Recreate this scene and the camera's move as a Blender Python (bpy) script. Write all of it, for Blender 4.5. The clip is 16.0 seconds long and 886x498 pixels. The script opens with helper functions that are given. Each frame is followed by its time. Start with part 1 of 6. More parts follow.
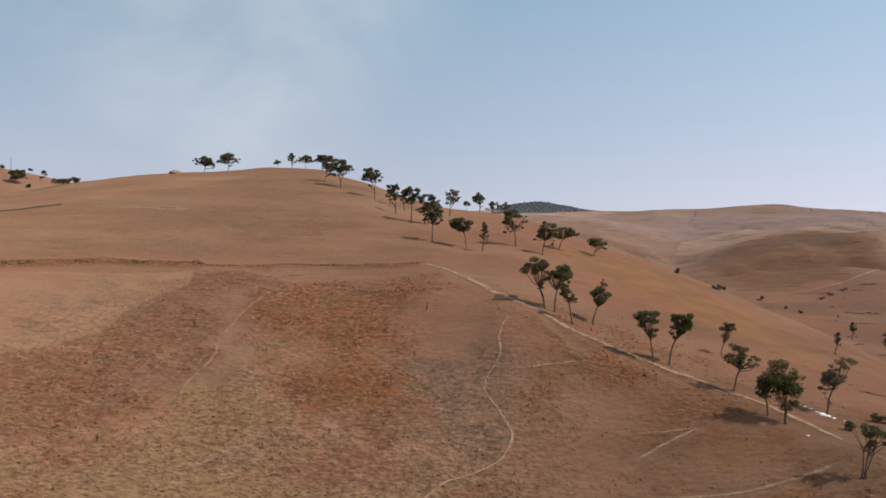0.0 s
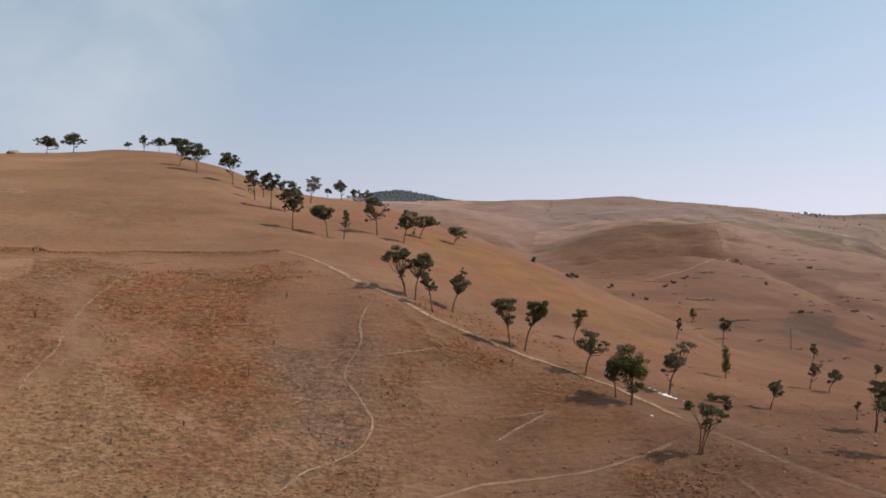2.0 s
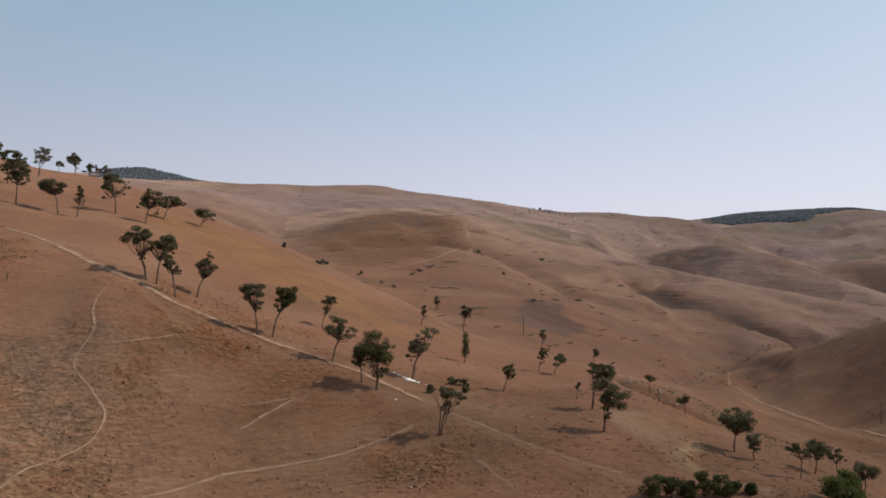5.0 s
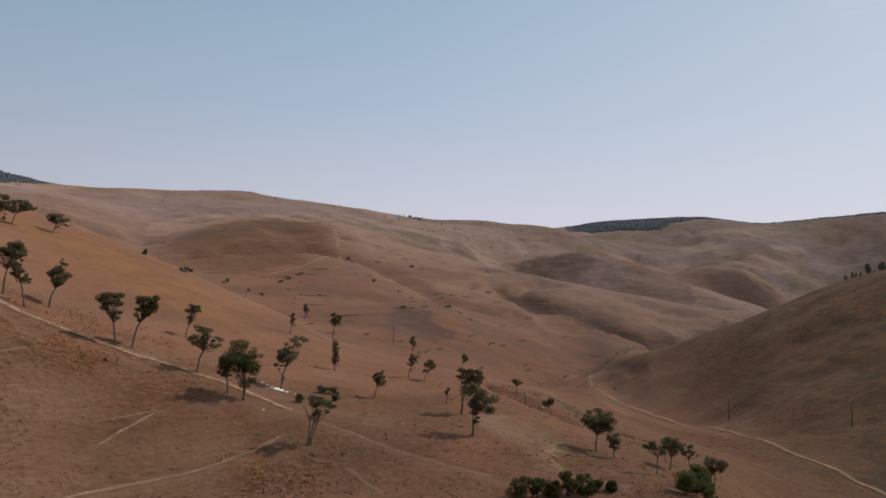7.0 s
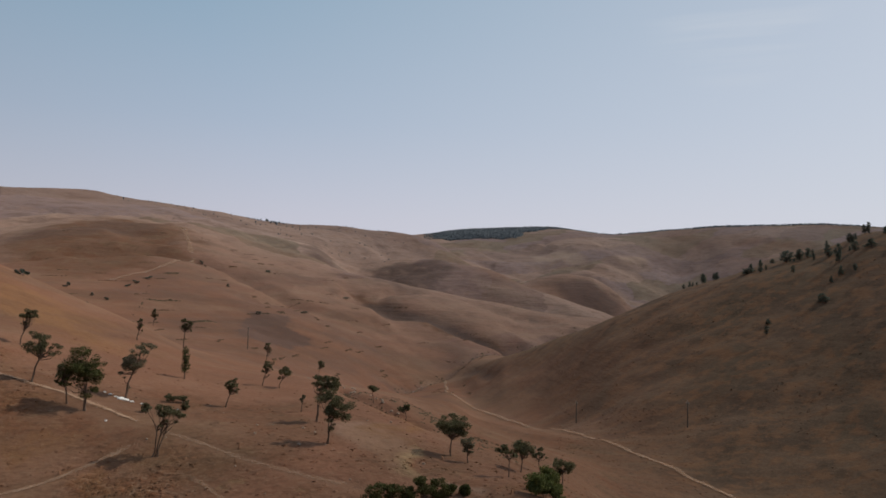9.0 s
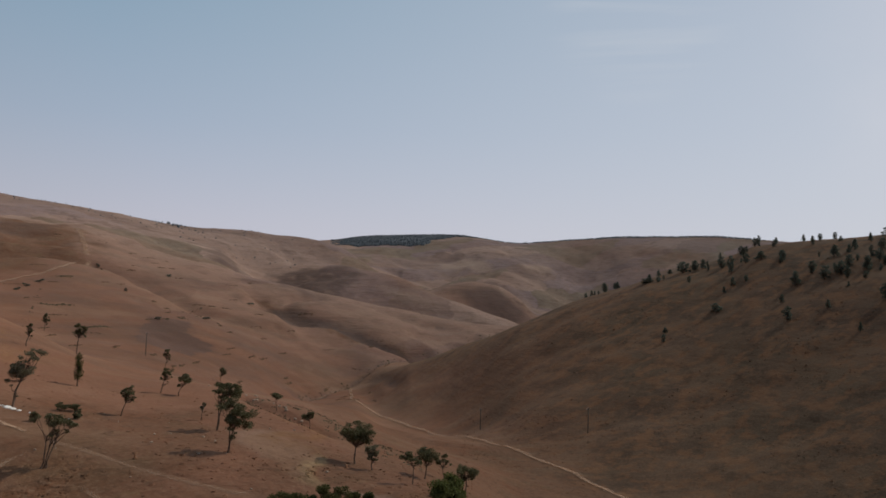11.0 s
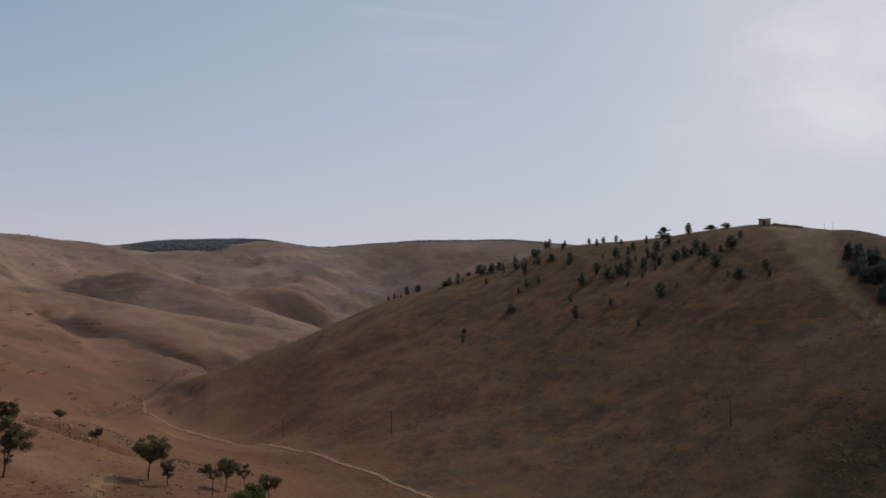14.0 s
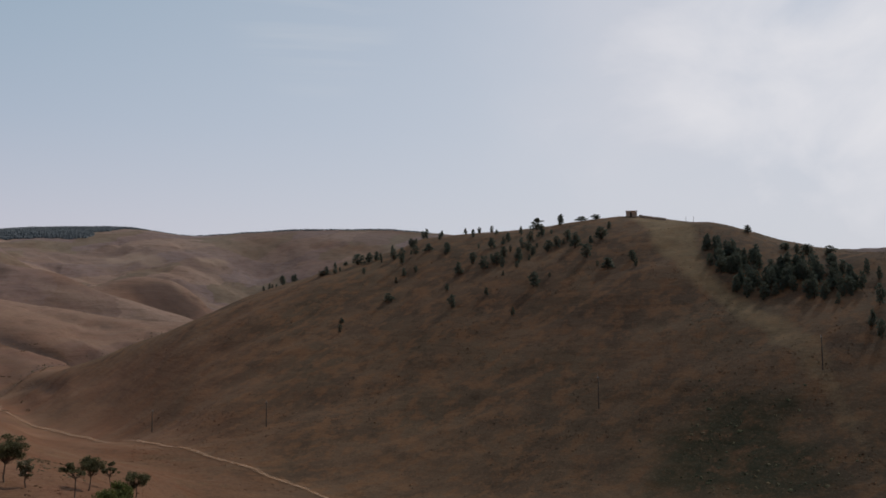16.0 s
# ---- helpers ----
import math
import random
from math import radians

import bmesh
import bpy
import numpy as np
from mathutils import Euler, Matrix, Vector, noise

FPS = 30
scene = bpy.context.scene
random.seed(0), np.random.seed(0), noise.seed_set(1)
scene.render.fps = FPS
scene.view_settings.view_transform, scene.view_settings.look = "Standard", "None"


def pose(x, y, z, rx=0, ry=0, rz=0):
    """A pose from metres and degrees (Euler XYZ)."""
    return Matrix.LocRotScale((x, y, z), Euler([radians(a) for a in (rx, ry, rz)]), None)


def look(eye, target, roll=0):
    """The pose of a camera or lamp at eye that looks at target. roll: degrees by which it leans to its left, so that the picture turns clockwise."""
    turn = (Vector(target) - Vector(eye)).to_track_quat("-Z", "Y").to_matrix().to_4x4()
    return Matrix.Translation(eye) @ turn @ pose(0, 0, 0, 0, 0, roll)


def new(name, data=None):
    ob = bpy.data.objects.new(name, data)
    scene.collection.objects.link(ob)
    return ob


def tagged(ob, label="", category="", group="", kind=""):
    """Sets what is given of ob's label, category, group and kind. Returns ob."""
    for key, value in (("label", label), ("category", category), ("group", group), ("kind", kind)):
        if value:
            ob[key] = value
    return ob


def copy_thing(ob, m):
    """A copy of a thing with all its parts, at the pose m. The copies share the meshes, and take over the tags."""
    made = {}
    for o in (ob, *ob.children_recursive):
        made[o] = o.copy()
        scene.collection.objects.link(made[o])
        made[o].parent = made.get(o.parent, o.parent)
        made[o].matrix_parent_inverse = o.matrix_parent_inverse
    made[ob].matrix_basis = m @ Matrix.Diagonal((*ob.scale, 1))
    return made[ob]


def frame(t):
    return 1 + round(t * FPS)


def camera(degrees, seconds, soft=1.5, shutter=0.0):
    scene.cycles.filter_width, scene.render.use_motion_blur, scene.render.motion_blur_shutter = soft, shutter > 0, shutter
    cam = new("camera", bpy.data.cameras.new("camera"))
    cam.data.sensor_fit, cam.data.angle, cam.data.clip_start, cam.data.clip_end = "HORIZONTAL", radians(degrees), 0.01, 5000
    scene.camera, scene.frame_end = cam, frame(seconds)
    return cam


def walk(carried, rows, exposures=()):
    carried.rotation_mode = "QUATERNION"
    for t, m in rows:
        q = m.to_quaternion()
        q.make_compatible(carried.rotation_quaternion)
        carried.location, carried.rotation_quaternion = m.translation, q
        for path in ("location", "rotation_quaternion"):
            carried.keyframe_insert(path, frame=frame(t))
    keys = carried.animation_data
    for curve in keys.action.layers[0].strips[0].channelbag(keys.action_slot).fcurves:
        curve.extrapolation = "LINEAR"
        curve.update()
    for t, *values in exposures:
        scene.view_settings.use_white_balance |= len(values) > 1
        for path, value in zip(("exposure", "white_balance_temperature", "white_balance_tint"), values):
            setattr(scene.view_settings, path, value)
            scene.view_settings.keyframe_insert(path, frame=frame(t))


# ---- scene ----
# ------------------------------------------------------------------ camera
# A hand-held camera that pans from its place on a hillside; EYE is its height.
EYE = 60.0
cam = camera(55.14, 16.0, soft=1.7)
PAN = [  # seconds, turn to the right, tilt up, lean
    (0.0, -0.06, 3.88, 0.16),
    (0.5, 2.32, 3.79, 0.12),
    (1.0, 5.30, 3.55, 0.35),
    (1.5, 7.53, 3.20, 0.16),
    (2.0, 9.28, 3.04, 0.36),
    (2.5, 11.78, 3.05, 0.20),
    (3.0, 13.93, 2.51, -0.11),
    (3.5, 16.78, 2.30, -0.37),
    (4.0, 19.59, 1.83, -0.25),
    (4.2, 20.99, 1.82, -0.36),
    (6.3, 31.73, 2.47, -0.26),
    (6.5, 32.42, 2.46, -0.20),
    (7.0, 34.78, 2.69, -0.24),
    (7.5, 37.26, 2.89, -0.41),
    (8.0, 40.34, 3.07, -0.36),
    (8.5, 42.61, 3.22, -0.48),
    (9.0, 44.34, 3.18, -0.65),
    (11.3, 51.79, 4.03, -0.76),
    (11.5, 52.60, 4.21, -0.43),
    (12.0, 54.38, 4.03, -0.17),
    (12.5, 57.15, 3.85, -0.05),
    (13.0, 60.21, 3.97, 0.08),
    (13.5, 61.92, 3.94, -0.01),
    (14.0, 63.82, 4.13, 0.10),
    (14.5, 65.87, 3.91, 0.19),
    (15.0, 68.00, 3.66, 0.36),
    (15.5, 70.23, 3.57, 0.54),
    (16.0, 72.07, 3.39, 0.41),
]
EXPOSURES = [(0.0, 0.16), (3.5, 0.15), (4.2, 0.12), (7.0, -0.18), (8.0, -0.22), (9.0, -0.28), (11.5, -0.42), (12.5, -0.41), (13.0, -0.35), (13.5, -0.46), (14.0, -0.45), (14.5, -0.45), (15.0, -0.32), (15.5, -0.41), (16.0, -0.41)]
walk(cam, [(t, pose(0, 0, EYE, 90 + tilt, lean, -turn)) for t, turn, tilt, lean in PAN], EXPOSURES)

# ------------------------------------------------------------------ sky and sun
SUN_BEARING, SUN_HEIGHT = 112.0, 45.0
world = bpy.data.worlds.new("sky")
scene.world = world
world.use_nodes = True
wn, wl = world.node_tree.nodes, world.node_tree.links
wn.clear()


def wnode(kind, **values):
    n = wn.new(kind)
    for key, value in values.items():
        if key in n.inputs:
            n.inputs[key].default_value = value
    return n


sky = wnode("ShaderNodeTexSky")
sky.sky_type, sky.sun_disc = "NISHITA", False
sky.sun_elevation, sky.sun_rotation = radians(SUN_HEIGHT), radians(SUN_BEARING)
sky.altitude, sky.air_density, sky.dust_density, sky.ozone_density = 300, 1.0, 1.2, 1.0
coord = wnode("ShaderNodeTexCoord")
split = wnode("ShaderNodeSeparateXYZ")
wl.new(coord.outputs["Generated"], split.inputs[0])
# thin summer haze: thick at the horizon, thinner above
haze = wnode("ShaderNodeMapRange", **{"From Min": 0.02, "From Max": 0.5, "To Min": 0.95, "To Max": 0.6})
wl.new(split.outputs["Z"], haze.inputs["Value"])
haze_tone = wnode("ShaderNodeValToRGB")
haze_tone.color_ramp.elements[0].color = (0.66, 0.64, 0.725, 1)
for place, tint in ((0.09, (0.60, 0.6, 0.70, 1)), (0.2, (0.455, 0.535, 0.66, 1))):
    haze_tone.color_ramp.elements.new(place).color = tint
haze_tone.color_ramp.elements[-1].position = 0.36
haze_tone.color_ramp.elements[-1].color = (0.32, 0.475, 0.6, 1)
wl.new(split.outputs["Z"], haze_tone.inputs["Fac"])
haze_white = wnode("ShaderNodeMix")
haze_white.data_type = "RGBA"
haze_white.inputs[7].default_value = (0.515, 0.537, 0.59, 1)
haze_scale = wnode("ShaderNodeVectorMath")
haze_scale.operation = "SCALE"
toward_sun = wnode("ShaderNodeVectorMath")
toward_sun.operation = "DOT_PRODUCT"
toward_sun.inputs[1].default_value = (math.sin(radians(SUN_BEARING)), math.cos(radians(SUN_BEARING)), 0.5)
wl.new(coord.outputs["Generated"], toward_sun.inputs[0])
glow = wnode("ShaderNodeMapRange", **{"From Min": -0.4, "From Max": 1.1, "To Min": 8.5, "To Max": 15.4})
wl.new(toward_sun.outputs["Value"], glow.inputs["Value"])
wl.new(glow.outputs[0], haze_scale.inputs["Scale"])
wl.new(haze_tone.outputs["Color"], haze_white.inputs[6])
wl.new(haze_white.outputs[2], haze_scale.inputs[0])
whiten = wnode("ShaderNodeMapRange", **{"From Min": 0.25, "From Max": 1.0, "To Min": 0.0, "To Max": 0.9})
wl.new(toward_sun.outputs["Value"], whiten.inputs["Value"])
wl.new(whiten.outputs[0], haze_white.inputs["Factor"])
haze_mix = wnode("ShaderNodeMix")
haze_mix.data_type = "RGBA"
wl.new(haze_scale.outputs[0], haze_mix.inputs[7])
wl.new(haze.outputs[0], haze_mix.inputs["Factor"])
wl.new(sky.outputs[0], haze_mix.inputs[6])
# clouds: soft heaps towards the sun, a thin veil over the hilltop, one streak of cirrus between
def math_node(op, a, b):
    n = wnode("ShaderNodeMath")
    n.operation = op
    for k, v in enumerate((a, b)):
        if isinstance(v, (int, float)):
            n.inputs[k].default_value = v
        else:
            wl.new(v, n.inputs[k])
    return n.outputs[0]


def cloud_noise(scale, stretch, detail, rough, turn=0.0):
    put = wnode("ShaderNodeMapping", Scale=stretch, Rotation=(0, 0, turn))
    wl.new(coord.outputs["Generated"], put.inputs["Vector"])
    n = wnode("ShaderNodeTexNoise", Scale=scale, Detail=detail, Roughness=rough, Distortion=0.4)
    wl.new(put.outputs[0], n.inputs["Vector"])
    return n.outputs[0]


def near_to(bearing, height, inner, outer, most):
    """How near a direction of the sky lies to a bearing and height, both in degrees."""
    b, h = radians(bearing), radians(height)
    n = wnode("ShaderNodeVectorMath")
    n.operation = "DOT_PRODUCT"
    n.inputs[1].default_value = (math.sin(b) * math.cos(h), math.cos(b) * math.cos(h), math.sin(h))
    wl.new(coord.outputs["Generated"], n.inputs[0])
    r = wnode("ShaderNodeMapRange", **{"From Min": math.cos(radians(outer)), "From Max": math.cos(radians(inner)), "To Min": 0.0, "To Max": most})
    r.interpolation_type = "SMOOTHERSTEP"
    wl.new(n.outputs["Value"], r.inputs["Value"])
    return r.outputs[0]


def thick(value, low, high, most):
    r = wnode("ShaderNodeMapRange", **{"From Min": low, "From Max": high, "To Min": 0.0, "To Max": most})
    wl.new(value, r.inputs["Value"])
    return r.outputs[0]


sky_colour = haze_mix.outputs[2]
heaps = cloud_noise(5.0, (1.0, 1.0, 1.5), 9.0, 0.52)
veil = cloud_noise(3.4, (1.0, 1.0, 1.8), 6.0, 0.52, 0.5)
streak = cloud_noise(2.6, (1.0, 1.0, 14.0), 4.0, 0.5)
soft = math_node("MULTIPLY", near_to(108, 16, 4, 40, 1.0), thick(heaps, 0.2, 0.7, 0.7))
for amount, tint in ((soft, (8.6, 8.6, 9.3, 1)),
                     (math_node("MULTIPLY", near_to(99, 15, 6, 24, 1.0), thick(math_node("ADD", heaps, near_to(100, 15, 2, 17, 0.3)), 0.66, 0.95, 0.7)), (10.6, 10.5, 10.9, 1)),
                     (math_node("MULTIPLY", near_to(-16, 22, 0, 19, 1.0), thick(veil, 0.3, 0.75, 0.72)), (6.3, 6.6, 7.0, 1)),
                     (math_node("MULTIPLY", near_to(63.5, 19.5, 0.2, 7, 1.0), thick(streak, 0.46, 0.72, 0.38)), (8.2, 8.4, 8.8, 1))):
    cloud_mix = wnode("ShaderNodeMix")
    cloud_mix.data_type = "RGBA"
    cloud_mix.inputs[7].default_value = tint
    wl.new(amount, cloud_mix.inputs["Factor"])
    wl.new(sky_colour, cloud_mix.inputs[6])
    sky_colour = cloud_mix.outputs[2]
background = wnode("ShaderNodeBackground", Strength=0.1)
wl.new(sky_colour, background.inputs["Color"])
wl.new(background.outputs[0], wnode("ShaderNodeOutputWorld").inputs[0])

sun_data = bpy.data.lights.new("sun", "SUN")
sun_data.energy, sun_data.angle, sun_data.color = 3.9, radians(0.6), (1.0, 0.93, 0.82)
sun = new("sun", sun_data)
sb, sh = radians(SUN_BEARING), radians(SUN_HEIGHT)
sun.matrix_world = look(Vector((math.sin(sb) * math.cos(sh), math.cos(sb) * math.cos(sh), math.sin(sh))) * 900, (0, 0, 0))

# ------------------------------------------------------------------ materials
class Nodes:
    """Short hand for a node material."""

    def __init__(self, name, roughness=0.9, specular=0.15):
        self.mat = bpy.data.materials.new(name)
        self.mat.use_nodes = True
        self.tree = self.mat.node_tree
        self.bsdf = self.tree.nodes["Principled BSDF"]
        self.bsdf.inputs["Roughness"].default_value = roughness
        self.bsdf.inputs["Specular IOR Level"].default_value = specular
        self.pos = self.node("ShaderNodeNewGeometry").outputs["Position"]

    def node(self, kind, **values):
        n = self.tree.nodes.new(kind)
        for key, value in values.items():
            n.inputs[key].default_value = value
        return n

    def link(self, a, b):
        self.tree.links.new(a, b)

    def noise(self, size, detail=4.0, rough=0.55, stretch=None, vector=None, turn=0.0):
        n = self.node("ShaderNodeTexNoise", Scale=1.0 / size, Detail=detail, Roughness=rough)
        src = vector or self.pos
        if stretch:
            m = self.node("ShaderNodeMapping", Scale=stretch, Rotation=(0, 0, turn))
            m.vector_type = "TEXTURE" if turn else "POINT"
            self.link(src, m.inputs["Vector"])
            src = m.outputs[0]
        self.link(src, n.inputs["Vector"])
        return n.outputs["Fac"]

    def ramp(self, fac, low, high, a=0.0, b=1.0):
        r = self.node("ShaderNodeMapRange", **{"From Min": low, "From Max": high, "To Min": a, "To Max": b})
        self.link(fac, r.inputs["Value"])
        return r.outputs[0]

    def math(self, op, a, b):
        n = self.node("ShaderNodeMath")
        n.operation = op
        for k, v in enumerate((a, b)):
            if isinstance(v, (int, float)):
                n.inputs[k].default_value = v
            else:
                self.link(v, n.inputs[k])
        return n.outputs[0]

    def mix(self, fac, a, b, blend="MIX"):
        n = self.node("ShaderNodeMix")
        n.data_type, n.blend_type = "RGBA", blend
        for key, v in (("Factor", fac), ("A", a), ("B", b)):
            sock = next(s for s in n.inputs if s.name == key and (s.type == "VALUE" if key == "Factor" else s.type == "RGBA"))
            if isinstance(v, (int, float)):
                sock.default_value = v
            elif isinstance(v, tuple):
                sock.default_value = (*v, 1)
            else:
                self.link(v, sock)
        return next(s for s in n.outputs if s.type == "RGBA")

    def attribute(self, name):
        n = self.node("ShaderNodeAttribute")
        n.attribute_name = name
        s = self.node("ShaderNodeSeparateColor")
        self.link(n.outputs["Color"], s.inputs[0])
        return s.outputs

    def island(self):
        return self.node("ShaderNodeNewGeometry").outputs["Random Per Island"]

    def colour(self, c):
        self.link(c, self.bsdf.inputs["Base Color"])

    def bump(self, fac, distance, strength=1.0):
        b = self.node("ShaderNodeBump", Strength=strength, Distance=distance)
        self.link(fac, b.inputs["Height"])
        self.link(b.outputs[0], self.bsdf.inputs["Normal"])


def ground_material(name, relief):
    m = Nodes(name, 0.95, 0.03)
    m.bsdf.inputs["Diffuse Roughness"].default_value = 1.0
    broad, mid, tuft, grain = m.noise(70, 5), m.noise(9, 5, 0.6), m.noise(1.2, 3, 0.55), m.noise(0.5, 2, 0.5)
    ledges = m.noise(1.5, 3, 0.55, stretch=(0.7, 0.9, 2.6))
    benches = m.noise(34, 5, 0.6, stretch=(1.0, 1.0, 7.0))
    blotch = m.noise(26, 6, 0.6, stretch=(0.4, 1.0, 1.0))
    one, two, far, last, bare = (m.attribute(n) for n in ("cover", "cover_more", "cover_far", "cover_last", "cover_bare"))
    c = m.mix(m.ramp(broad, 0.36, 0.64), (0.205, 0.092, 0.054), (0.24, 0.116, 0.07))
    c = m.mix(m.ramp(mid, 0.42, 0.66, 0, 0.4), c, (0.18, 0.088, 0.051))
    c = m.mix(m.ramp(blotch, 0.48, 0.62, 0, 0.6), c, (0.145, 0.084, 0.054))
    c = m.mix(m.ramp(m.noise(34, 5, 0.6, stretch=(0.35, 1.0, 1.0)), 0.52, 0.64, 0, 0.45), c, (0.265, 0.155, 0.097))
    c = m.mix(m.ramp(m.noise(16, 6, 0.7), 0.55, 0.72, 0, 0.35), c, (0.24, 0.145, 0.092))
    ragged = m.ramp(m.noise(4, 6, 0.75), 0.3, 0.7, -0.5, 0.5)

    def zone(mask, low=0.36, high=0.62):
        return m.ramp(m.math("ADD", mask, ragged), low, high)

    rugged = m.ramp(m.noise(30, 5, 0.6), 0.3, 0.7, -0.3, 0.3)

    def wide_zone(mask):
        return m.ramp(m.math("ADD", mask, rugged), 0.25, 0.75)

    # distant fields: grey fallow, tan and olive patchwork, with haze put into the colours
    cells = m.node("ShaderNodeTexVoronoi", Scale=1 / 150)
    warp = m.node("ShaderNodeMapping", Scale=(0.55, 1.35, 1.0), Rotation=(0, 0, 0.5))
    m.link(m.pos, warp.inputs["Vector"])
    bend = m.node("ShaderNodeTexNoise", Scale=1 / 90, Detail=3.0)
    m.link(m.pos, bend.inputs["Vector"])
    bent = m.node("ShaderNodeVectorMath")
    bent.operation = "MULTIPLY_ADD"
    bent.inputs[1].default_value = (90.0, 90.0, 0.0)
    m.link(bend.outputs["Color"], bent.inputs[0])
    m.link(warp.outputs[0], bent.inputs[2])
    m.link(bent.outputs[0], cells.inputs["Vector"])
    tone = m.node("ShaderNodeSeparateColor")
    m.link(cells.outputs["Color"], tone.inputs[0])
    hazy_fallow = m.mix(m.ramp(tone.outputs["Red"], 0.2, 0.8), (0.265, 0.183, 0.15), (0.4, 0.275, 0.212))
    hazy_fallow = m.mix(m.ramp(tone.outputs["Green"], 0.64, 0.68), hazy_fallow, (0.24, 0.182, 0.132))
    hazy_fallow = m.mix(m.ramp(tone.outputs["Blue"], 0.72, 0.76), hazy_fallow, (0.275, 0.198, 0.178))
    c = m.mix(m.math("MULTIPLY", far["Red"], 0.9), c, hazy_fallow)
    c = m.mix(m.ramp(m.noise(38, 6, 0.65), 0.56, 0.68, 0, 0.3), c, (0.16, 0.104, 0.07))
    # benches and slips that follow the contours
    away = m.ramp(far["Red"], -0.25, 0.5)
    c = m.mix(m.math("MULTIPLY", away, m.ramp(benches, 0.52, 0.64, 0, 0.45)), c, (0.15, 0.086, 0.06))
    c = m.mix(m.math("MULTIPLY", away, m.ramp(benches, 0.46, 0.38, 0, 0.3)), c, (0.31, 0.19, 0.128))
    c = m.mix(m.math("MULTIPLY", wide_zone(last["Blue"]), 0.75), c, m.mix(m.ramp(blotch, 0.4, 0.6), (0.135, 0.069, 0.04), (0.182, 0.093, 0.054)))
    # rusty, tawny and pale drifts on the brown slope below the trees
    c = m.mix(m.math("MULTIPLY", last["Blue"], m.ramp(m.noise(12, 6, 0.68), 0.5, 0.6, 0, 0.6)), c, (0.17, 0.068, 0.034))
    c = m.mix(m.math("MULTIPLY", last["Blue"], m.ramp(m.noise(10, 6, 0.7, stretch=(0.7, 1.0, 1.0)), 0.53, 0.64, 0, 0.55)), c, (0.215, 0.135, 0.08))
    c = m.mix(m.math("MULTIPLY", last["Blue"], m.ramp(m.noise(15, 6, 0.65), 0.54, 0.64, 0, 0.5)), c, (0.115, 0.068, 0.036))
    # thin dark lines: the shadows of ledges put into the colour
    c = m.mix(m.math("MULTIPLY", last["Blue"], m.ramp(ledges, 0.56, 0.63, 0, 0.4)), c, (0.085, 0.047, 0.03))
    # scrub tone, also the painted shade of scarp, banks and slope
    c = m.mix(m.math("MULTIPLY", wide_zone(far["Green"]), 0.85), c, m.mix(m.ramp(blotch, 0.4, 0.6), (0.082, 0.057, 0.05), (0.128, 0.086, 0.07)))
    # mauve-grey: the painted shade of averted hill faces, and greyer ground
    c = m.mix(m.math("MULTIPLY", m.ramp(m.math("ADD", bare["Green"], m.math("MULTIPLY", rugged, 0.5)), 0.3, 0.7), 0.75), c,
              m.mix(m.ramp(m.noise(60, 5, 0.6), 0.4, 0.6), (0.092, 0.059, 0.048), (0.14, 0.09, 0.073)))
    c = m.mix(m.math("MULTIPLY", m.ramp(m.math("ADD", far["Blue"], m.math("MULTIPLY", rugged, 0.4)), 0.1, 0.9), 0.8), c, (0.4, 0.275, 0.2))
    # the hill across the valley: olive-brown, with rusty and dark mottles, its backlit shade put into the colour
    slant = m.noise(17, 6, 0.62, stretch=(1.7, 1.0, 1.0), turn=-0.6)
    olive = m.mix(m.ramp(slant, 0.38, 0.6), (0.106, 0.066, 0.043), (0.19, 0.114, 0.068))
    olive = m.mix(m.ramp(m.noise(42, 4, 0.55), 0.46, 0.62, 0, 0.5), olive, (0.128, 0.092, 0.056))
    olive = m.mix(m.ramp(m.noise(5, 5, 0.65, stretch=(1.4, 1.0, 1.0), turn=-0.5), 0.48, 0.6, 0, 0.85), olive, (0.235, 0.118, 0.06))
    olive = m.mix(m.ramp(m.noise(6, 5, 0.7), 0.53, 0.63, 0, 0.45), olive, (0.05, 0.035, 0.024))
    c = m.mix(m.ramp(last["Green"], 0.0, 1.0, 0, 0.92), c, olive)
    thicket = m.mix(m.ramp(m.noise(3, 5, 0.7), 0.48, 0.62), (0.024, 0.03, 0.016), (0.062, 0.047, 0.025))
    thicket = m.mix(m.ramp(m.noise(8, 5, 0.7), 0.52, 0.62, 0, 0.7), thicket, (0.11, 0.058, 0.029))
    c = m.mix(m.math("MULTIPLY", m.ramp(m.math("ADD", bare["Blue"], m.math("MULTIPLY", rugged, 1.5)), 0.1, 1.1), 0.5), c, m.mix(m.ramp(benches, 0.42, 0.58), (0.22, 0.134, 0.08), (0.16, 0.098, 0.06)))
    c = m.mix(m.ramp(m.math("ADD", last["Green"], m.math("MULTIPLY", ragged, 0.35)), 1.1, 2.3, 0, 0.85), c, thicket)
    rust = m.mix(m.ramp(tuft, 0.32, 0.6), (0.115, 0.044, 0.021), (0.22, 0.086, 0.039))
    rust = m.mix(m.ramp(m.noise(6, 5, 0.65), 0.46, 0.6, 0, 0.75), rust, m.mix(m.ramp(tuft, 0.34, 0.62), (0.1, 0.058, 0.03), (0.185, 0.106, 0.056)))
    rust = m.mix(m.ramp(one["Red"], 1.0, 1.6, 0, 0.9), rust, m.mix(m.ramp(tuft, 0.34, 0.62), (0.115, 0.041, 0.016), (0.195, 0.077, 0.029)))
    rust = m.mix(m.ramp(m.noise(11, 5, 0.6), 0.52, 0.62, 0, 0.6), rust, (0.115, 0.052, 0.022))
    c = m.mix(m.math("MULTIPLY", zone(one["Red"], 0.15, 0.8), 0.85), c, rust)
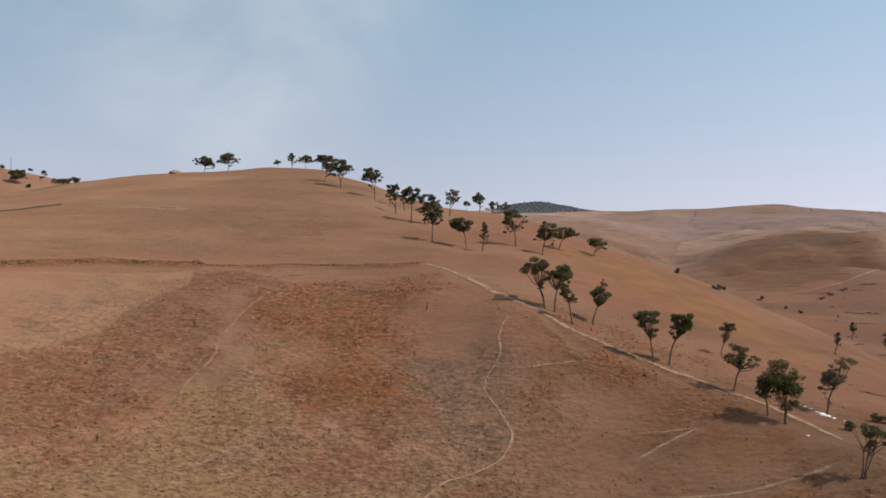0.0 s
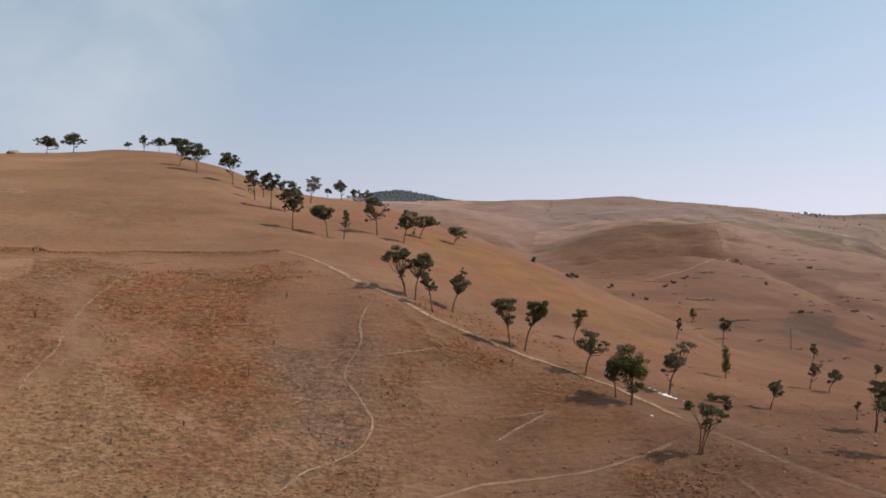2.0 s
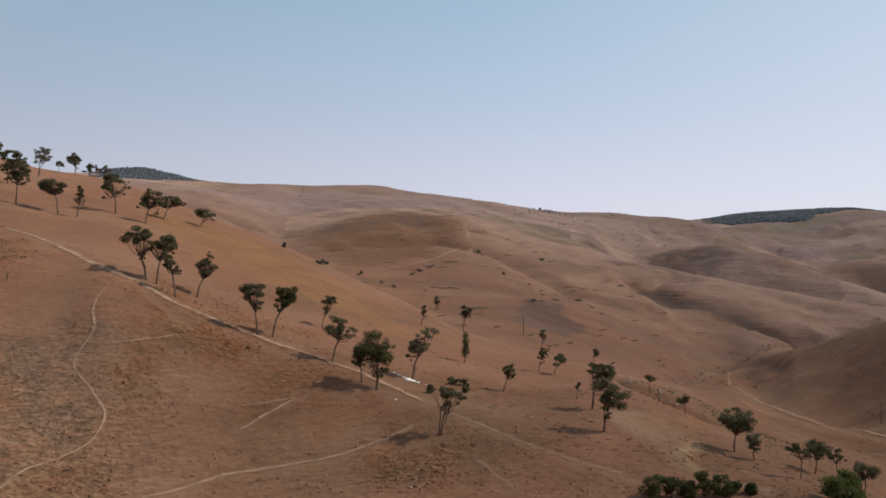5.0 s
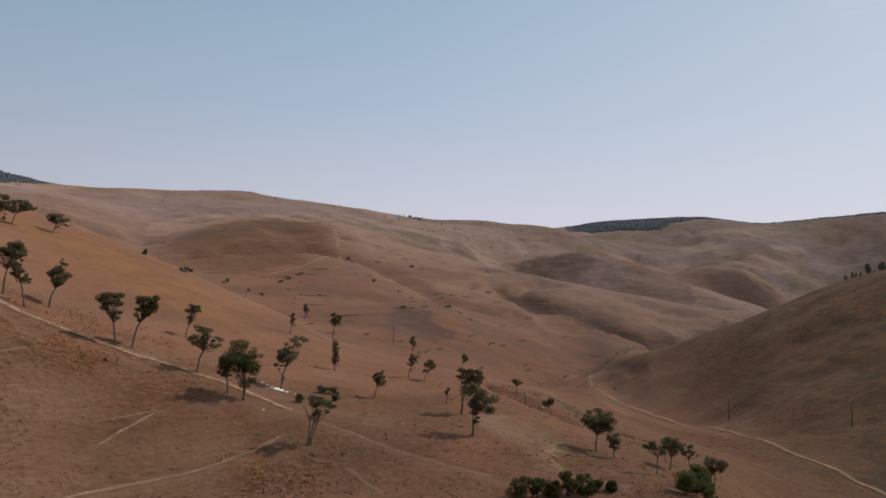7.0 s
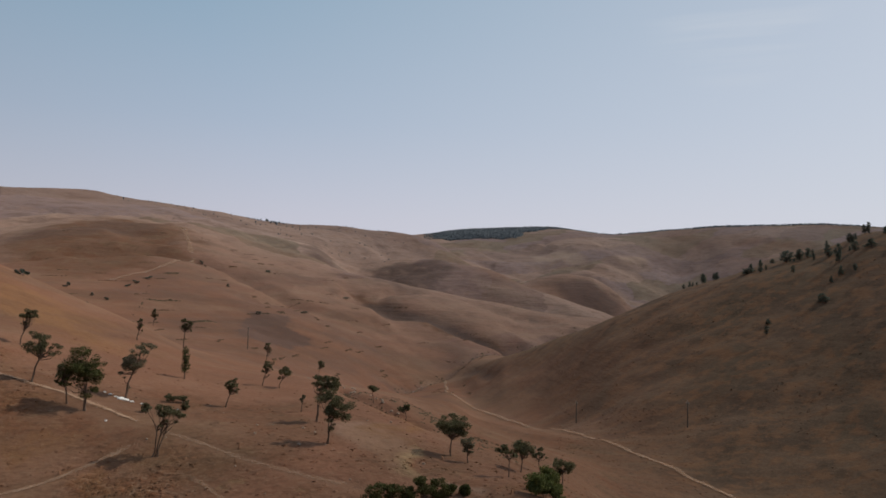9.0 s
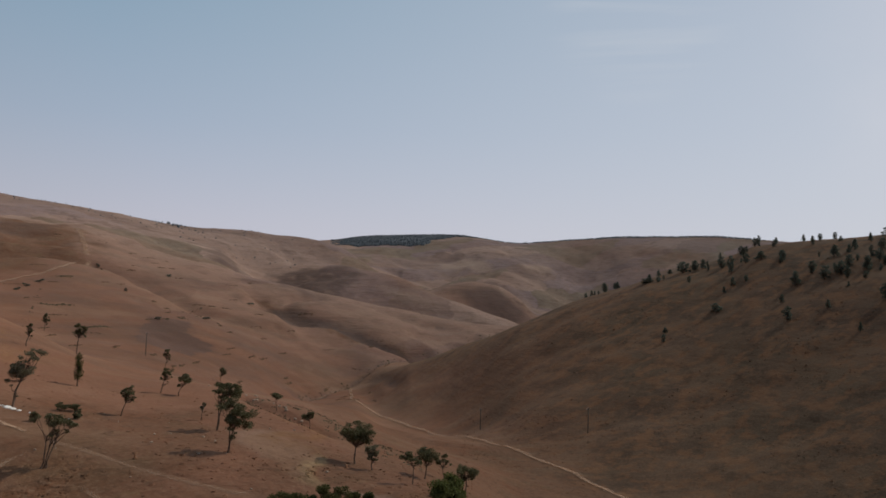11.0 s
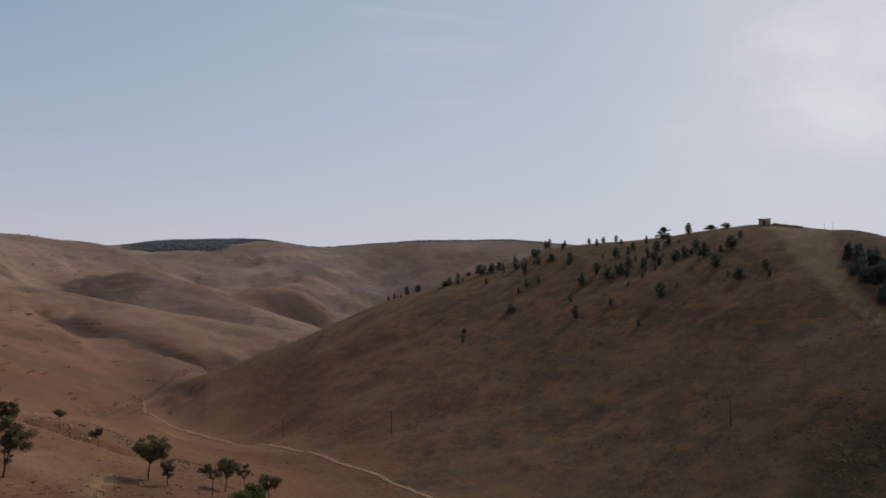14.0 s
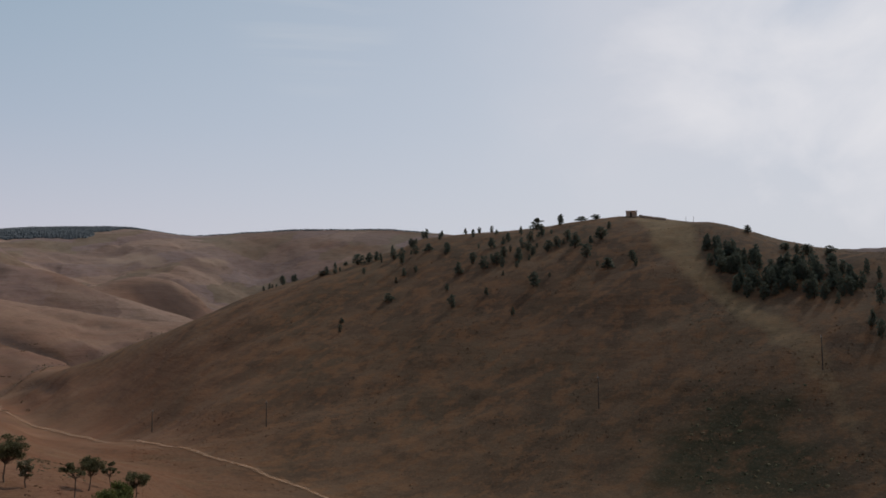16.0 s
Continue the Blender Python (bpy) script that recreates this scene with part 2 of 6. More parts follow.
    weeds = m.mix(m.ramp(tuft, 0.34, 0.62), (0.1, 0.043, 0.024), (0.192, 0.084, 0.043))
    weeds = m.mix(m.ramp(m.noise(5, 5, 0.7), 0.48, 0.6, 0, 0.6), weeds, (0.135, 0.085, 0.05))
    c = m.mix(m.math("MULTIPLY", zone(last["Red"]), 0.75), c, weeds)
    straw = m.mix(m.ramp(tuft, 0.34, 0.62), (0.13, 0.073, 0.038), (0.235, 0.142, 0.075))
    c = m.mix(m.math("MULTIPLY", zone(one["Green"]), 0.75), c, straw)
    c = m.mix(m.math("MULTIPLY", m.ramp(two["Red"], 0.4, 0.6), 0.8), c, m.mix(m.ramp(mid, 0.4, 0.6), (0.215, 0.116, 0.068), (0.25, 0.14, 0.086)))
    c = m.mix(m.math("MULTIPLY", zone(one["Blue"]), 0.8), c, m.mix(m.ramp(tuft, 0.35, 0.65), (0.115, 0.071, 0.049), (0.185, 0.118, 0.08)))
    c = m.mix(m.math("MULTIPLY", zone(two["Green"], 0.2, 0.9), 0.7), c, m.mix(m.ramp(mid, 0.4, 0.62), (0.26, 0.128, 0.057), (0.2, 0.1, 0.048)))
    # pale dry grass; the firebreak's is lightened further to paint sun on its flank
    c = m.mix(m.math("MULTIPLY", m.ramp(m.math("ADD", two["Blue"], m.math("MULTIPLY", ragged, 0.3)), 0.25, 0.75), 0.75), c, m.mix(m.ramp(mid, 0.4, 0.6), (0.29, 0.19, 0.1), (0.37, 0.245, 0.13)))
    # ground trodden bare along the paths
    dusty = m.ramp(m.math("ADD", bare["Red"], m.math("MULTIPLY", ragged, 0.8)), 0.1, 1.0)
    c = m.mix(m.math("MULTIPLY", dusty, 0.55), c, m.mix(m.ramp(mid, 0.4, 0.62), (0.17, 0.093, 0.058), (0.215, 0.124, 0.08)))
    worn = m.math("ADD", m.math("ADD", one["Red"], one["Green"]), m.math("ADD", last["Red"], one["Blue"]))
    rough = m.math("MULTIPLY", m.ramp(m.math("ADD", worn, m.math("MULTIPLY", last["Blue"], 0.55)), 0.0, 1.0, 0.12, 1.0), m.math("MULTIPLY", m.ramp(last["Blue"], 0.0, 1.0, 1.0, 0.6), m.ramp(dusty, 0.0, 1.0, 1.0, 0.08)))
    clumps = m.ramp(m.noise(7, 4, 0.6), 0.42, 0.58, 0.35, 1.0)
    # dark specks: the small shadows of tussocks and ledges painted on
    c = m.mix(m.math("MULTIPLY", m.math("MULTIPLY", rough, clumps), m.ramp(tuft, 0.56, 0.66, 0, 0.45)), c, (0.075, 0.043, 0.027))
    c = m.mix(m.math("MULTIPLY", m.math("MULTIPLY", rough, clumps), m.ramp(ledges, 0.54, 0.64, 0, 0.42)), c, (0.075, 0.042, 0.027))
    tussocks = m.noise(0.75, 3, 0.5, stretch=(1.0, 1.25, 1.0))
    c = m.mix(m.math("MULTIPLY", rough, m.ramp(tussocks, 0.54, 0.62, 0, 0.48)), c, (0.07, 0.04, 0.025))
    c = m.mix(m.math("MULTIPLY", rough, m.ramp(tussocks, 0.44, 0.36, 0, 0.4)), c, (0.27, 0.175, 0.11))
    c = m.mix(m.ramp(grain, 0.6, 0.8, 0, 0.25), c, (0.3, 0.21, 0.145))
    # the net of goat trails
    net = m.node("ShaderNodeTexVoronoi", Scale=1 / 9)
    net.feature = "DISTANCE_TO_EDGE"
    sway = m.node("ShaderNodeTexNoise", Scale=1 / 4, Detail=3.0)
    m.link(m.pos, sway.inputs["Vector"])
    shift = m.node("ShaderNodeVectorMath")
    shift.operation = "MULTIPLY_ADD"
    shift.inputs[1].default_value = (4.0, 4.0, 0.0)
    m.link(sway.outputs["Color"], shift.inputs[0])
    m.link(m.pos, shift.inputs[2])
    m.link(shift.outputs[0], net.inputs["Vector"])
    trail = m.math("MULTIPLY", m.ramp(net.outputs["Distance"], 0.006, 0.022, 1, 0), m.ramp(m.noise(14, 3), 0.46, 0.58))
    c = m.mix(m.math("MULTIPLY", m.math("MULTIPLY", trail, m.math("MINIMUM", worn, 1.0)), 0.32), c, (0.28, 0.185, 0.122))
    m.colour(c)
    lumps = m.math("ADD", m.math("MULTIPLY", m.math("ADD", tuft, m.math("MULTIPLY", tussocks, 0.6)), 0.45), m.math("ADD", m.math("MULTIPLY", grain, 0.1), m.math("MULTIPLY", ledges, 0.5)))
    lumps = m.math("MULTIPLY", lumps, m.math("MULTIPLY", m.math("MULTIPLY", m.ramp(worn, 0.0, 1.0, 0.3, 1.2), m.ramp(dusty, 0.0, 1.0, 1.0, 0.25)), m.ramp(last["Green"], 0.0, 1.0, 1.0, 0.5)))
    lumps = m.math("ADD", lumps, m.math("MULTIPLY", mid, 0.6))
    lumps = m.math("ADD", lumps, m.math("MULTIPLY", m.math("MULTIPLY", m.noise(48, 5, 0.6), far["Red"]), 6.0))
    lumps = m.math("ADD", lumps, m.math("MULTIPLY", m.math("MULTIPLY", benches, away), 2.5))
    lumps = m.math("ADD", lumps, m.math("MULTIPLY", m.math("MULTIPLY", slant, last["Green"]), 0.8))
    if relief:
        m.bump(lumps, 0.75, 1.0)
    return m.mat


def leaf_material(name, dark, light, dust):
    m = Nodes(name, 0.7, 0.08)
    c = m.mix(m.island(), dark, light)
    c = m.mix(m.ramp(m.noise(1.3, 3), 0.45, 0.75, 0, 0.5), c, dust)
    m.colour(c)
    t = m.node("ShaderNodeBsdfTranslucent")
    m.link(c, t.inputs["Color"])
    mix = m.node("ShaderNodeMixShader", Fac=0.36)
    m.link(m.bsdf.outputs[0], mix.inputs[1])
    m.link(t.outputs[0], mix.inputs[2])
    m.link(mix.outputs[0], m.tree.nodes["Material Output"].inputs["Surface"])
    return m.mat


def bark_material(name, dark, light):
    m = Nodes(name, 0.9, 0.1)
    streak = m.noise(0.25, 5, 0.65, stretch=(1, 1, 0.2))
    m.colour(m.mix(m.ramp(streak, 0.35, 0.65), dark, light))
    m.bump(streak, 0.03)
    return m.mat


def dust_material():
    """Trodden earth; its edge frays into the grass."""
    m = Nodes("trodden_earth", 0.95, 0.05)
    c = m.mix(m.ramp(m.noise(2.5, 5, 0.65), 0.35, 0.65), (0.27, 0.165, 0.108), (0.36, 0.235, 0.16))
    m.colour(m.mix(m.ramp(m.noise(0.3, 3), 0.55, 0.75, 0, 0.5), c, (0.16, 0.1, 0.064)))
    edge = m.attribute("wear")["Red"]
    frayed = m.ramp(m.math("ADD", edge, m.ramp(m.noise(1.6, 4, 0.7), 0.3, 0.7, -0.3, 0.3)), 0.12, 0.9)
    frayed = m.math("MULTIPLY", frayed, m.math("MULTIPLY", m.attribute("wear")["Green"], m.ramp(m.noise(2.4, 5, 0.7), 0.36, 0.56, 0.55, 1.0)))
    clear = m.node("ShaderNodeBsdfTransparent")
    mix = m.node("ShaderNodeMixShader")
    m.link(frayed, mix.inputs["Fac"])
    m.link(clear.outputs[0], mix.inputs[1])
    m.link(m.bsdf.outputs[0], mix.inputs[2])
    m.link(mix.outputs[0], m.tree.nodes["Material Output"].inputs["Surface"])
    return m.mat


def plain_material(name, a, b, size=0.3, roughness=0.85, relief=0.01):
    m = Nodes(name, roughness, 0.2)
    n = m.noise(size, 5, 0.6)
    m.colour(m.mix(m.ramp(n, 0.35, 0.65), a, b))
    m.bump(n, relief)
    return m.mat


def tuft_material(name, a, b, c):
    m = Nodes(name, 0.9, 0.1)
    k = m.mix(m.island(), a, b)
    m.colour(m.mix(m.ramp(m.noise(12, 4), 0.45, 0.65, 0, 0.6), k, c))
    return m.mat


GROUND = ground_material("dry_hillside", True)
TUSSOCK = ground_material("dry_tussocks", False)
GUM_LEAF = leaf_material("gum_leaves", (0.044, 0.044, 0.021), (0.15, 0.138, 0.073), (0.15, 0.126, 0.074))
PALE_LEAF = leaf_material("pale_gum_leaves", (0.09, 0.085, 0.05), (0.17, 0.152, 0.1), (0.18, 0.14, 0.09))
GREEN_LEAF = leaf_material("dense_green_leaves", (0.034, 0.04, 0.014), (0.1, 0.1, 0.036), (0.085, 0.078, 0.034))
LIME_LEAF = leaf_material("fresh_green_leaves", (0.05, 0.06, 0.018), (0.13, 0.14, 0.045), (0.1, 0.1, 0.04))
# hillside trees: paled and greyed a little, the valley haze put into the leaves
PINE_LEAF = leaf_material("hillside_tree_leaves", (0.058, 0.07, 0.056), (0.112, 0.126, 0.096), (0.105, 0.108, 0.08))
BARK = bark_material("gum_bark", (0.065, 0.043, 0.031), (0.165, 0.112, 0.08))
DARK_BARK = bark_material("dark_bark", (0.05, 0.036, 0.027), (0.11, 0.08, 0.06))
DUST = dust_material()
POLE_WOOD = plain_material("weathered_pole_wood", (0.055, 0.042, 0.034), (0.11, 0.085, 0.065))
PLASTER = plain_material("old_plaster", (0.3, 0.22, 0.17), (0.4, 0.3, 0.23), 0.8)
DARK_GAP = plain_material("dark_doorway", (0.03, 0.025, 0.02), (0.05, 0.04, 0.035))
WHITE_STONE = plain_material("whitewashed_stone", (0.62, 0.58, 0.52), (0.82, 0.79, 0.74), 0.25)
ROCK = plain_material("dusty_stone", (0.21, 0.145, 0.1), (0.33, 0.25, 0.19), 0.2)
THICKET_TUFT = tuft_material("green_thicket", (0.028, 0.032, 0.016), (0.055, 0.052, 0.026), (0.08, 0.046, 0.024))
RUST_TUFT = tuft_material("rust_weed", (0.16, 0.078, 0.044), (0.26, 0.135, 0.076), (0.18, 0.085, 0.046))
STRAW_TUFT = tuft_material("straw_grass", (0.14, 0.084, 0.05), (0.28, 0.195, 0.125), (0.19, 0.115, 0.07))
SCRUB_TUFT = tuft_material("dark_scrub", (0.05, 0.04, 0.024), (0.1, 0.074, 0.046), (0.075, 0.058, 0.034))
# leaves of the far woods, with the blue haze of distance mixed in
HAZY_WOOD_LEAF = tuft_material("distant_wood", (0.056, 0.066, 0.076), (0.086, 0.096, 0.106), (0.07, 0.078, 0.084))
DRY_TWIG = tuft_material("dry_twigs", (0.06, 0.036, 0.022), (0.13, 0.078, 0.045), (0.09, 0.052, 0.03))
BANK_TWIG = tuft_material("reddish_twigs", (0.1, 0.05, 0.028), (0.2, 0.105, 0.058), (0.14, 0.068, 0.036))
CERAMIC = plain_material("grey_ceramic", (0.4, 0.38, 0.35), (0.55, 0.53, 0.5), 0.1, 0.3)
# ------------------------------------------------------------------ the lie of the land
# Lines along the hills as seen on the map from the standing place: bearing in degrees
# (clockwise from y), distance in metres, angle of elevation in degrees.
LIP = [(-180, 14, -10), (-60, 14, -17.5), (110, 14, -17.5), (160, 14, -10)]
FOOT = [(-180, 70, 4), (-60, 72, -15), (-28, 74, -15), (-10, 78, -15), (0, 82, -15), (8, 88, -14.9), (20, 90, -14.9), (28, 88, -15.3), (36, 84, -15.8), (45, 84, -16),
        (57, 84, -17.5), (75, 90, -19), (110, 90, -19), (160, 70, 0)]
SHOULDER = [(-180, 160, 7), (-60, 175, 2.2), (-28, 175, 2.55), (-16, 173, 2.65), (-1.4, 172, 2.85), (1.3, 165, 2.0), (4.3, 150, 0.5),
            (8, 142, -1.25), (11.7, 138, -3.1), (15.3, 135, -4.3), (18.7, 131, -5.5), (22, 126, -6.8), (25, 119, -8.2), (30, 116, -8.9),
            (37, 112, -9.9), (45, 106, -11.8), (52, 98, -13.5), (57, 96, -16), (75, 110, -18.5), (110, 110, -18.5), (160, 160, 3)]
NEAR_CREST = [(-180, 400, 8), (-60, 420, 6), (-34, 410, 6.4), (-27.8, 400, 6.82), (-23.4, 395, 7.79), (-17.7, 390, 8.64), (-14.5, 388, 8.88),
              (-11.2, 385, 9.21), (-8.6, 375, 9.16), (-7.1, 365, 8.8), (-5.5, 355, 8.4), (-3.3, 340, 7.58), (-1, 330, 6.9), (1.3, 325, 6.5),
              (3.8, 318, 6.2), (6.6, 305, 5.55), (10, 285, 4.25), (13.6, 265, 2.9), (17.2, 250, 1.4), (21, 238, -0.4), (24.8, 228, -2.1),
              (28.4, 210, -4), (32, 195, -5.1), (37, 180, -5.9), (41.3, 165, -6.7)]
NEAR_CREST += [(42.8, 158, -7.4), (46.2, 135, -9.5), (48.9, 120, -10.9), (52.6, 112, -12.8), (57, 110, -15.5), (75, 130, -17.5),
               (110, 130, -17.5), (160, 400, 4)]
VALLEY = [(-180, 560, 5), (-60, 560, 3.5), (-28, 540, 5), (-8, 520, 4), (4, 460, 3.2), (10, 420, 1.9), (17, 380, -0.3), (25, 330, -3.0),
          (31.5, 310, -4.6), (37, 330, -6.1), (41, 380, -7.0), (44.7, 440, -6.2), (47, 340, -7.7), (50.7, 298, -8.5), (54.4, 262, -9.45),
          (58, 238, -10.4), (61.5, 222, -11.6), (63.2, 213, -12.3), (67, 205, -13.3), (75, 190, -14.2), (90, 175, -14.5), (110, 165, -14.5),
          (160, 560, 3)]
SECOND = [(-180, 680, 6), (-60, 650, 7.5), (-30, 650, 8.5), (-27.8, 650, 8.37), (-25.4, 650, 8.02), (-23.4, 650, 7.6), (-18, 650, 6.5), (-8, 640, 5),
          (4, 620, 4.5), (10, 600, 3.3), (13, 585, 2.0), (15.5, 570, 1.2), (18, 560, 1.2), (22, 535, 0.8), (25, 520, 0.3), (28, 520, -0.1), (31.5, 520, -0.9),
          (37, 540, -2.2), (41, 550, -3.5), (44.6, 550, -5.0), (47, 515, -4.5), (49.6, 485, -3.7), (52.5, 455, -2.55), (56, 420, -1.17), (59.5, 415, 0.46)]
SECOND += [(62.8, 412, 1.56), (65, 410, 2.3), (68.9, 410, 3.44), (71.2, 410, 4.3), (74.6, 408, 4.52), (78.4, 405, 4.72), (82.5, 398, 5.25), (84.75, 393, 5.42),
           (86.7, 386, 5.22), (89.4, 376, 4.88), (91, 369, 4.45), (93.8, 357, 3.58), (97.6, 342, 2.83), (100, 333, 2.38), (112, 310, 1.5), (160, 650, 5)]
SIDE_VALLEY = [(-180, 760, 4), (-60, 760, 4), (-28, 740, 6), (4, 700, 5.0), (10, 690, 4.0), (13, 680, 2.9), (15.5, 670, 2.15), (18, 660, 2.4), (22, 650, 2.6),
               (26, 640, 2.4), (29, 640, 1.6), (32, 640, 0.7), (38.9, 660, -0.6), (43, 650, -2.0), (46.9, 610, -3.7), (50.7, 590, -4.4), (54.8, 590, -4.4),
               (60, 600, -3.5), (70, 600, 0.5), (85, 560, 3), (100, 500, 0), (160, 760, 4)]
SPUR = [(-180, 900, 4), (-60, 900, 4.5), (-8, 850, 4.5), (4, 850, 5.5), (10, 830, 5.0), (13, 820, 4.2), (15.5, 810, 3.5), (17.5, 800, 3.75), (20, 800, 4.25),
        (24, 795, 4.5), (27, 790, 4.2), (30, 790, 3.4), (33, 790, 2.5), (38.9, 800, 1.3), (43, 810, 0.56), (46.9, 820, -0.18), (50.7, 830, -0.9),
        (54.8, 840, -1.3), (58, 850, -1.6), (65, 900, -0.5), (80, 900, 1), (110, 900, 0), (160, 900, 4)]
GULLY = [(-180, 1000, 4), (-60, 1000, 4.5), (4, 980, 6.0), (10, 980, 5.75), (13, 960, 5.1), (16, 960, 4.4), (18, 960, 4.65), (21, 960, 5.0), (24, 960, 5.05),
         (27, 960, 4.75), (30, 960, 4.1), (33, 980, 3.2), (35.8, 1000, 2.5), (37.5, 1000, 1.5), (38.9, 1000, 0.8), (41, 1000, 0.1), (44, 1000, -0.6),
         (50, 1000, -2.2), (58, 1000, -2.8), (70, 1100, 0), (160, 1000, 4)]
HILL_B = [(-180, 1100, 4.5), (-60, 1100, 5), (4, 1060, 6.2), (15, 1060, 5.4), (24, 1080, 5.5), (30, 1110, 4.6), (33, 1150, 3.9), (35.8, 1180, 3.4), (37.5, 1190, 2.5),
          (38.9, 1200, 2.2), (41, 1200, 2.42), (43, 1200, 2.5), (46.1, 1190, 2.1), (47.6, 1180, 1.75), (50.3, 1160, 0.6), (52.6, 1150, -0.15), (54.9, 1150, -0.9),
          (58, 1150, -1.9), (70, 1250, 0.5), (160, 1100, 4.5)]
B_BACK = [(-180, 1150, 4.8), (-60, 1150, 5.3), (4, 1105, 6.4), (15, 1110, 5.85), (24, 1150, 5.75), (33, 1240, 4.4), (35.8, 1280, 4.1), (38.9, 1300, 3.4), (41, 1310, 2.6),
          (43, 1310, 2.0), (46.1, 1300, 1.3), (48.5, 1290, 0.7), (50.3, 1280, 0.1), (54.9, 1280, -1.7), (58, 1300, -2.2), (70, 1400, 1), (160, 1150, 4.8)]
MID_CREST = [(-180, 1200, 5), (-60, 1200, 5.5), (-8, 1150, 6), (3.8, 1150, 6.58), (5.3, 1150, 6.81), (6.4, 1150, 6.88), (8.2, 1150, 6.6), (9.7, 1150, 6.4),
             (15, 1160, 6.25), (19.3, 1180, 6.33), (21.3, 1200, 6.37), (23.2, 1220, 6.1), (26.4, 1250, 5.73), (29.3, 1280, 5.35), (33.8, 1350, 4.73),
             (37.3, 1400, 4.6), (39.1, 1440, 4.42), (41.1, 1470, 4.25), (43.2, 1490, 3.9), (45.5, 1480, 2.6), (48, 1460, 1.2), (49.5, 1450, 1.0)]
MID_CREST += [(51, 1440, 1.4), (52.5, 1440, 1.62), (54, 1440, 1.4), (55.9, 1450, 0.35), (57, 1460, -0.6), (59, 1500, -0.6), (62, 1560, 0.6), (66, 1650, 2),
              (80, 1700, 3), (130, 1600, 2), (160, 1300, 5)]
BACK_VALLEY = [(-180, 2000, 3), (-60, 2000, 3.5), (30, 2000, 3.5), (37, 2050, 3.4), (43, 2000, 2.9), (46, 1950, 2.2), (49, 1900, 0.9), (52, 1880, 0.9), (54, 1850, 0.6),
               (57.5, 1850, -0.6), (61, 1950, -0.8), (66, 2100, 1.2), (75, 2200, 2), (160, 2000, 3)]
FAR_FACE = [(-180, 2500, 3.2), (-60, 2500, 3.5), (36, 2500, 3.5), (43, 2500, 3.5), (46, 2500, 3.5), (48, 2450, 3.1), (50, 2400, 2.7), (52, 2400, 3.0), (54, 2450, 3.3),
            (56.5, 2450, 2.8), (58.5, 2450, 2.1), (60, 2450, 1.4), (61.2, 2450, 1.7), (63, 2500, 2.7), (66, 2550, 3.3), (70, 2600, 3.4), (80, 2600, 2.8), (160, 2500, 3)]
FAR_CREST = [(-180, 3000, 3.4), (-60, 3000, 3.6), (36, 3000, 3.7), (43.2, 3000, 4.18), (46.1, 3000, 4.46), (50.65, 3000, 4.62), (52.5, 3000, 4.55),
             (55.5, 3000, 4.2), (59.9, 3050, 4.49), (63.4, 3100, 4.68), (67.4, 3100, 4.7), (71.2, 3100, 4.48), (80, 3000, 3.6), (100, 3000, 2.0),
             (130, 3000, 2.0), (160, 3000, 3)]
END = [(-180, 4700, 0.5), (160, 4700, 0.5)]
LINES = [LIP, FOOT, SHOULDER, NEAR_CREST, VALLEY, SECOND, SIDE_VALLEY, SPUR, GULLY, HILL_B, B_BACK, MID_CREST, BACK_VALLEY, FAR_FACE,
         FAR_CREST, END]


def slopes(h, delta):
    """Tangents of a curve that never overshoots its points (rows along the last axis)."""
    m = np.zeros(delta.shape[:-1] + (delta.shape[-1] + 1,))
    a, b = delta[..., :-1], delta[..., 1:]
    w1, w2 = 2 * h[..., 1:] + h[..., :-1], h[..., 1:] + 2 * h[..., :-1]
    same = (a * b) > 0
    with np.errstate(divide="ignore", invalid="ignore"):
        inner = np.where(same, (w1 + w2) / (w1 / a + w2 / b), 0.0)
    m[..., 1:-1] = inner
    m[..., 0], m[..., -1] = delta[..., 0], delta[..., -1]
    return m


def round_the_compass(line, bearing):
    """Distance and elevation of a line at each bearing, closed round the compass."""
    pts = np.array(line, float)
    pts = np.vstack([pts[-2:] - (360, 0, 0), pts, pts[:2] + (360, 0, 0)])
    x = pts[:, 0]
    out = []
    for k in (1, 2):
        y = pts[:, k]
        h = np.diff(x)
        m = slopes(h, np.diff(y) / h)
        i = np.clip(np.searchsorted(x, bearing, "right") - 1, 0, len(h) - 1)
        s = (bearing - x[i]) / h[i]
        out.append((1 + 2 * s) * (1 - s) ** 2 * y[i] + s * (1 - s) ** 2 * h[i] * m[i] + s * s * (3 - 2 * s) * y[i + 1] + s * s * (s - 1) * h[i] * m[i + 1])
    return out


TABLE_BEARING = np.arange(-180, 180.001, 0.1)
_d, _e = zip(*(round_the_compass(line, TABLE_BEARING) for line in LINES))
NODE_D = np.log(np.vstack([np.full_like(TABLE_BEARING, 3.0), *_d]).T)
NODE_E = np.vstack([np.full_like(TABLE_BEARING, -28.0), *_e]).T
NODE_M = slopes(np.diff(NODE_D), np.diff(NODE_E) / np.diff(NODE_D))


def lattice(ix, iy, seed):
    n = (ix * 374761393 + iy * 668265263 + seed * 974634777) & 0xFFFFFFFF
    n = ((n ^ (n >> 13)) * 1274126177) & 0xFFFFFFFF
    return ((n ^ (n >> 16)) & 0xFFFF) / 32767.5 - 1.0


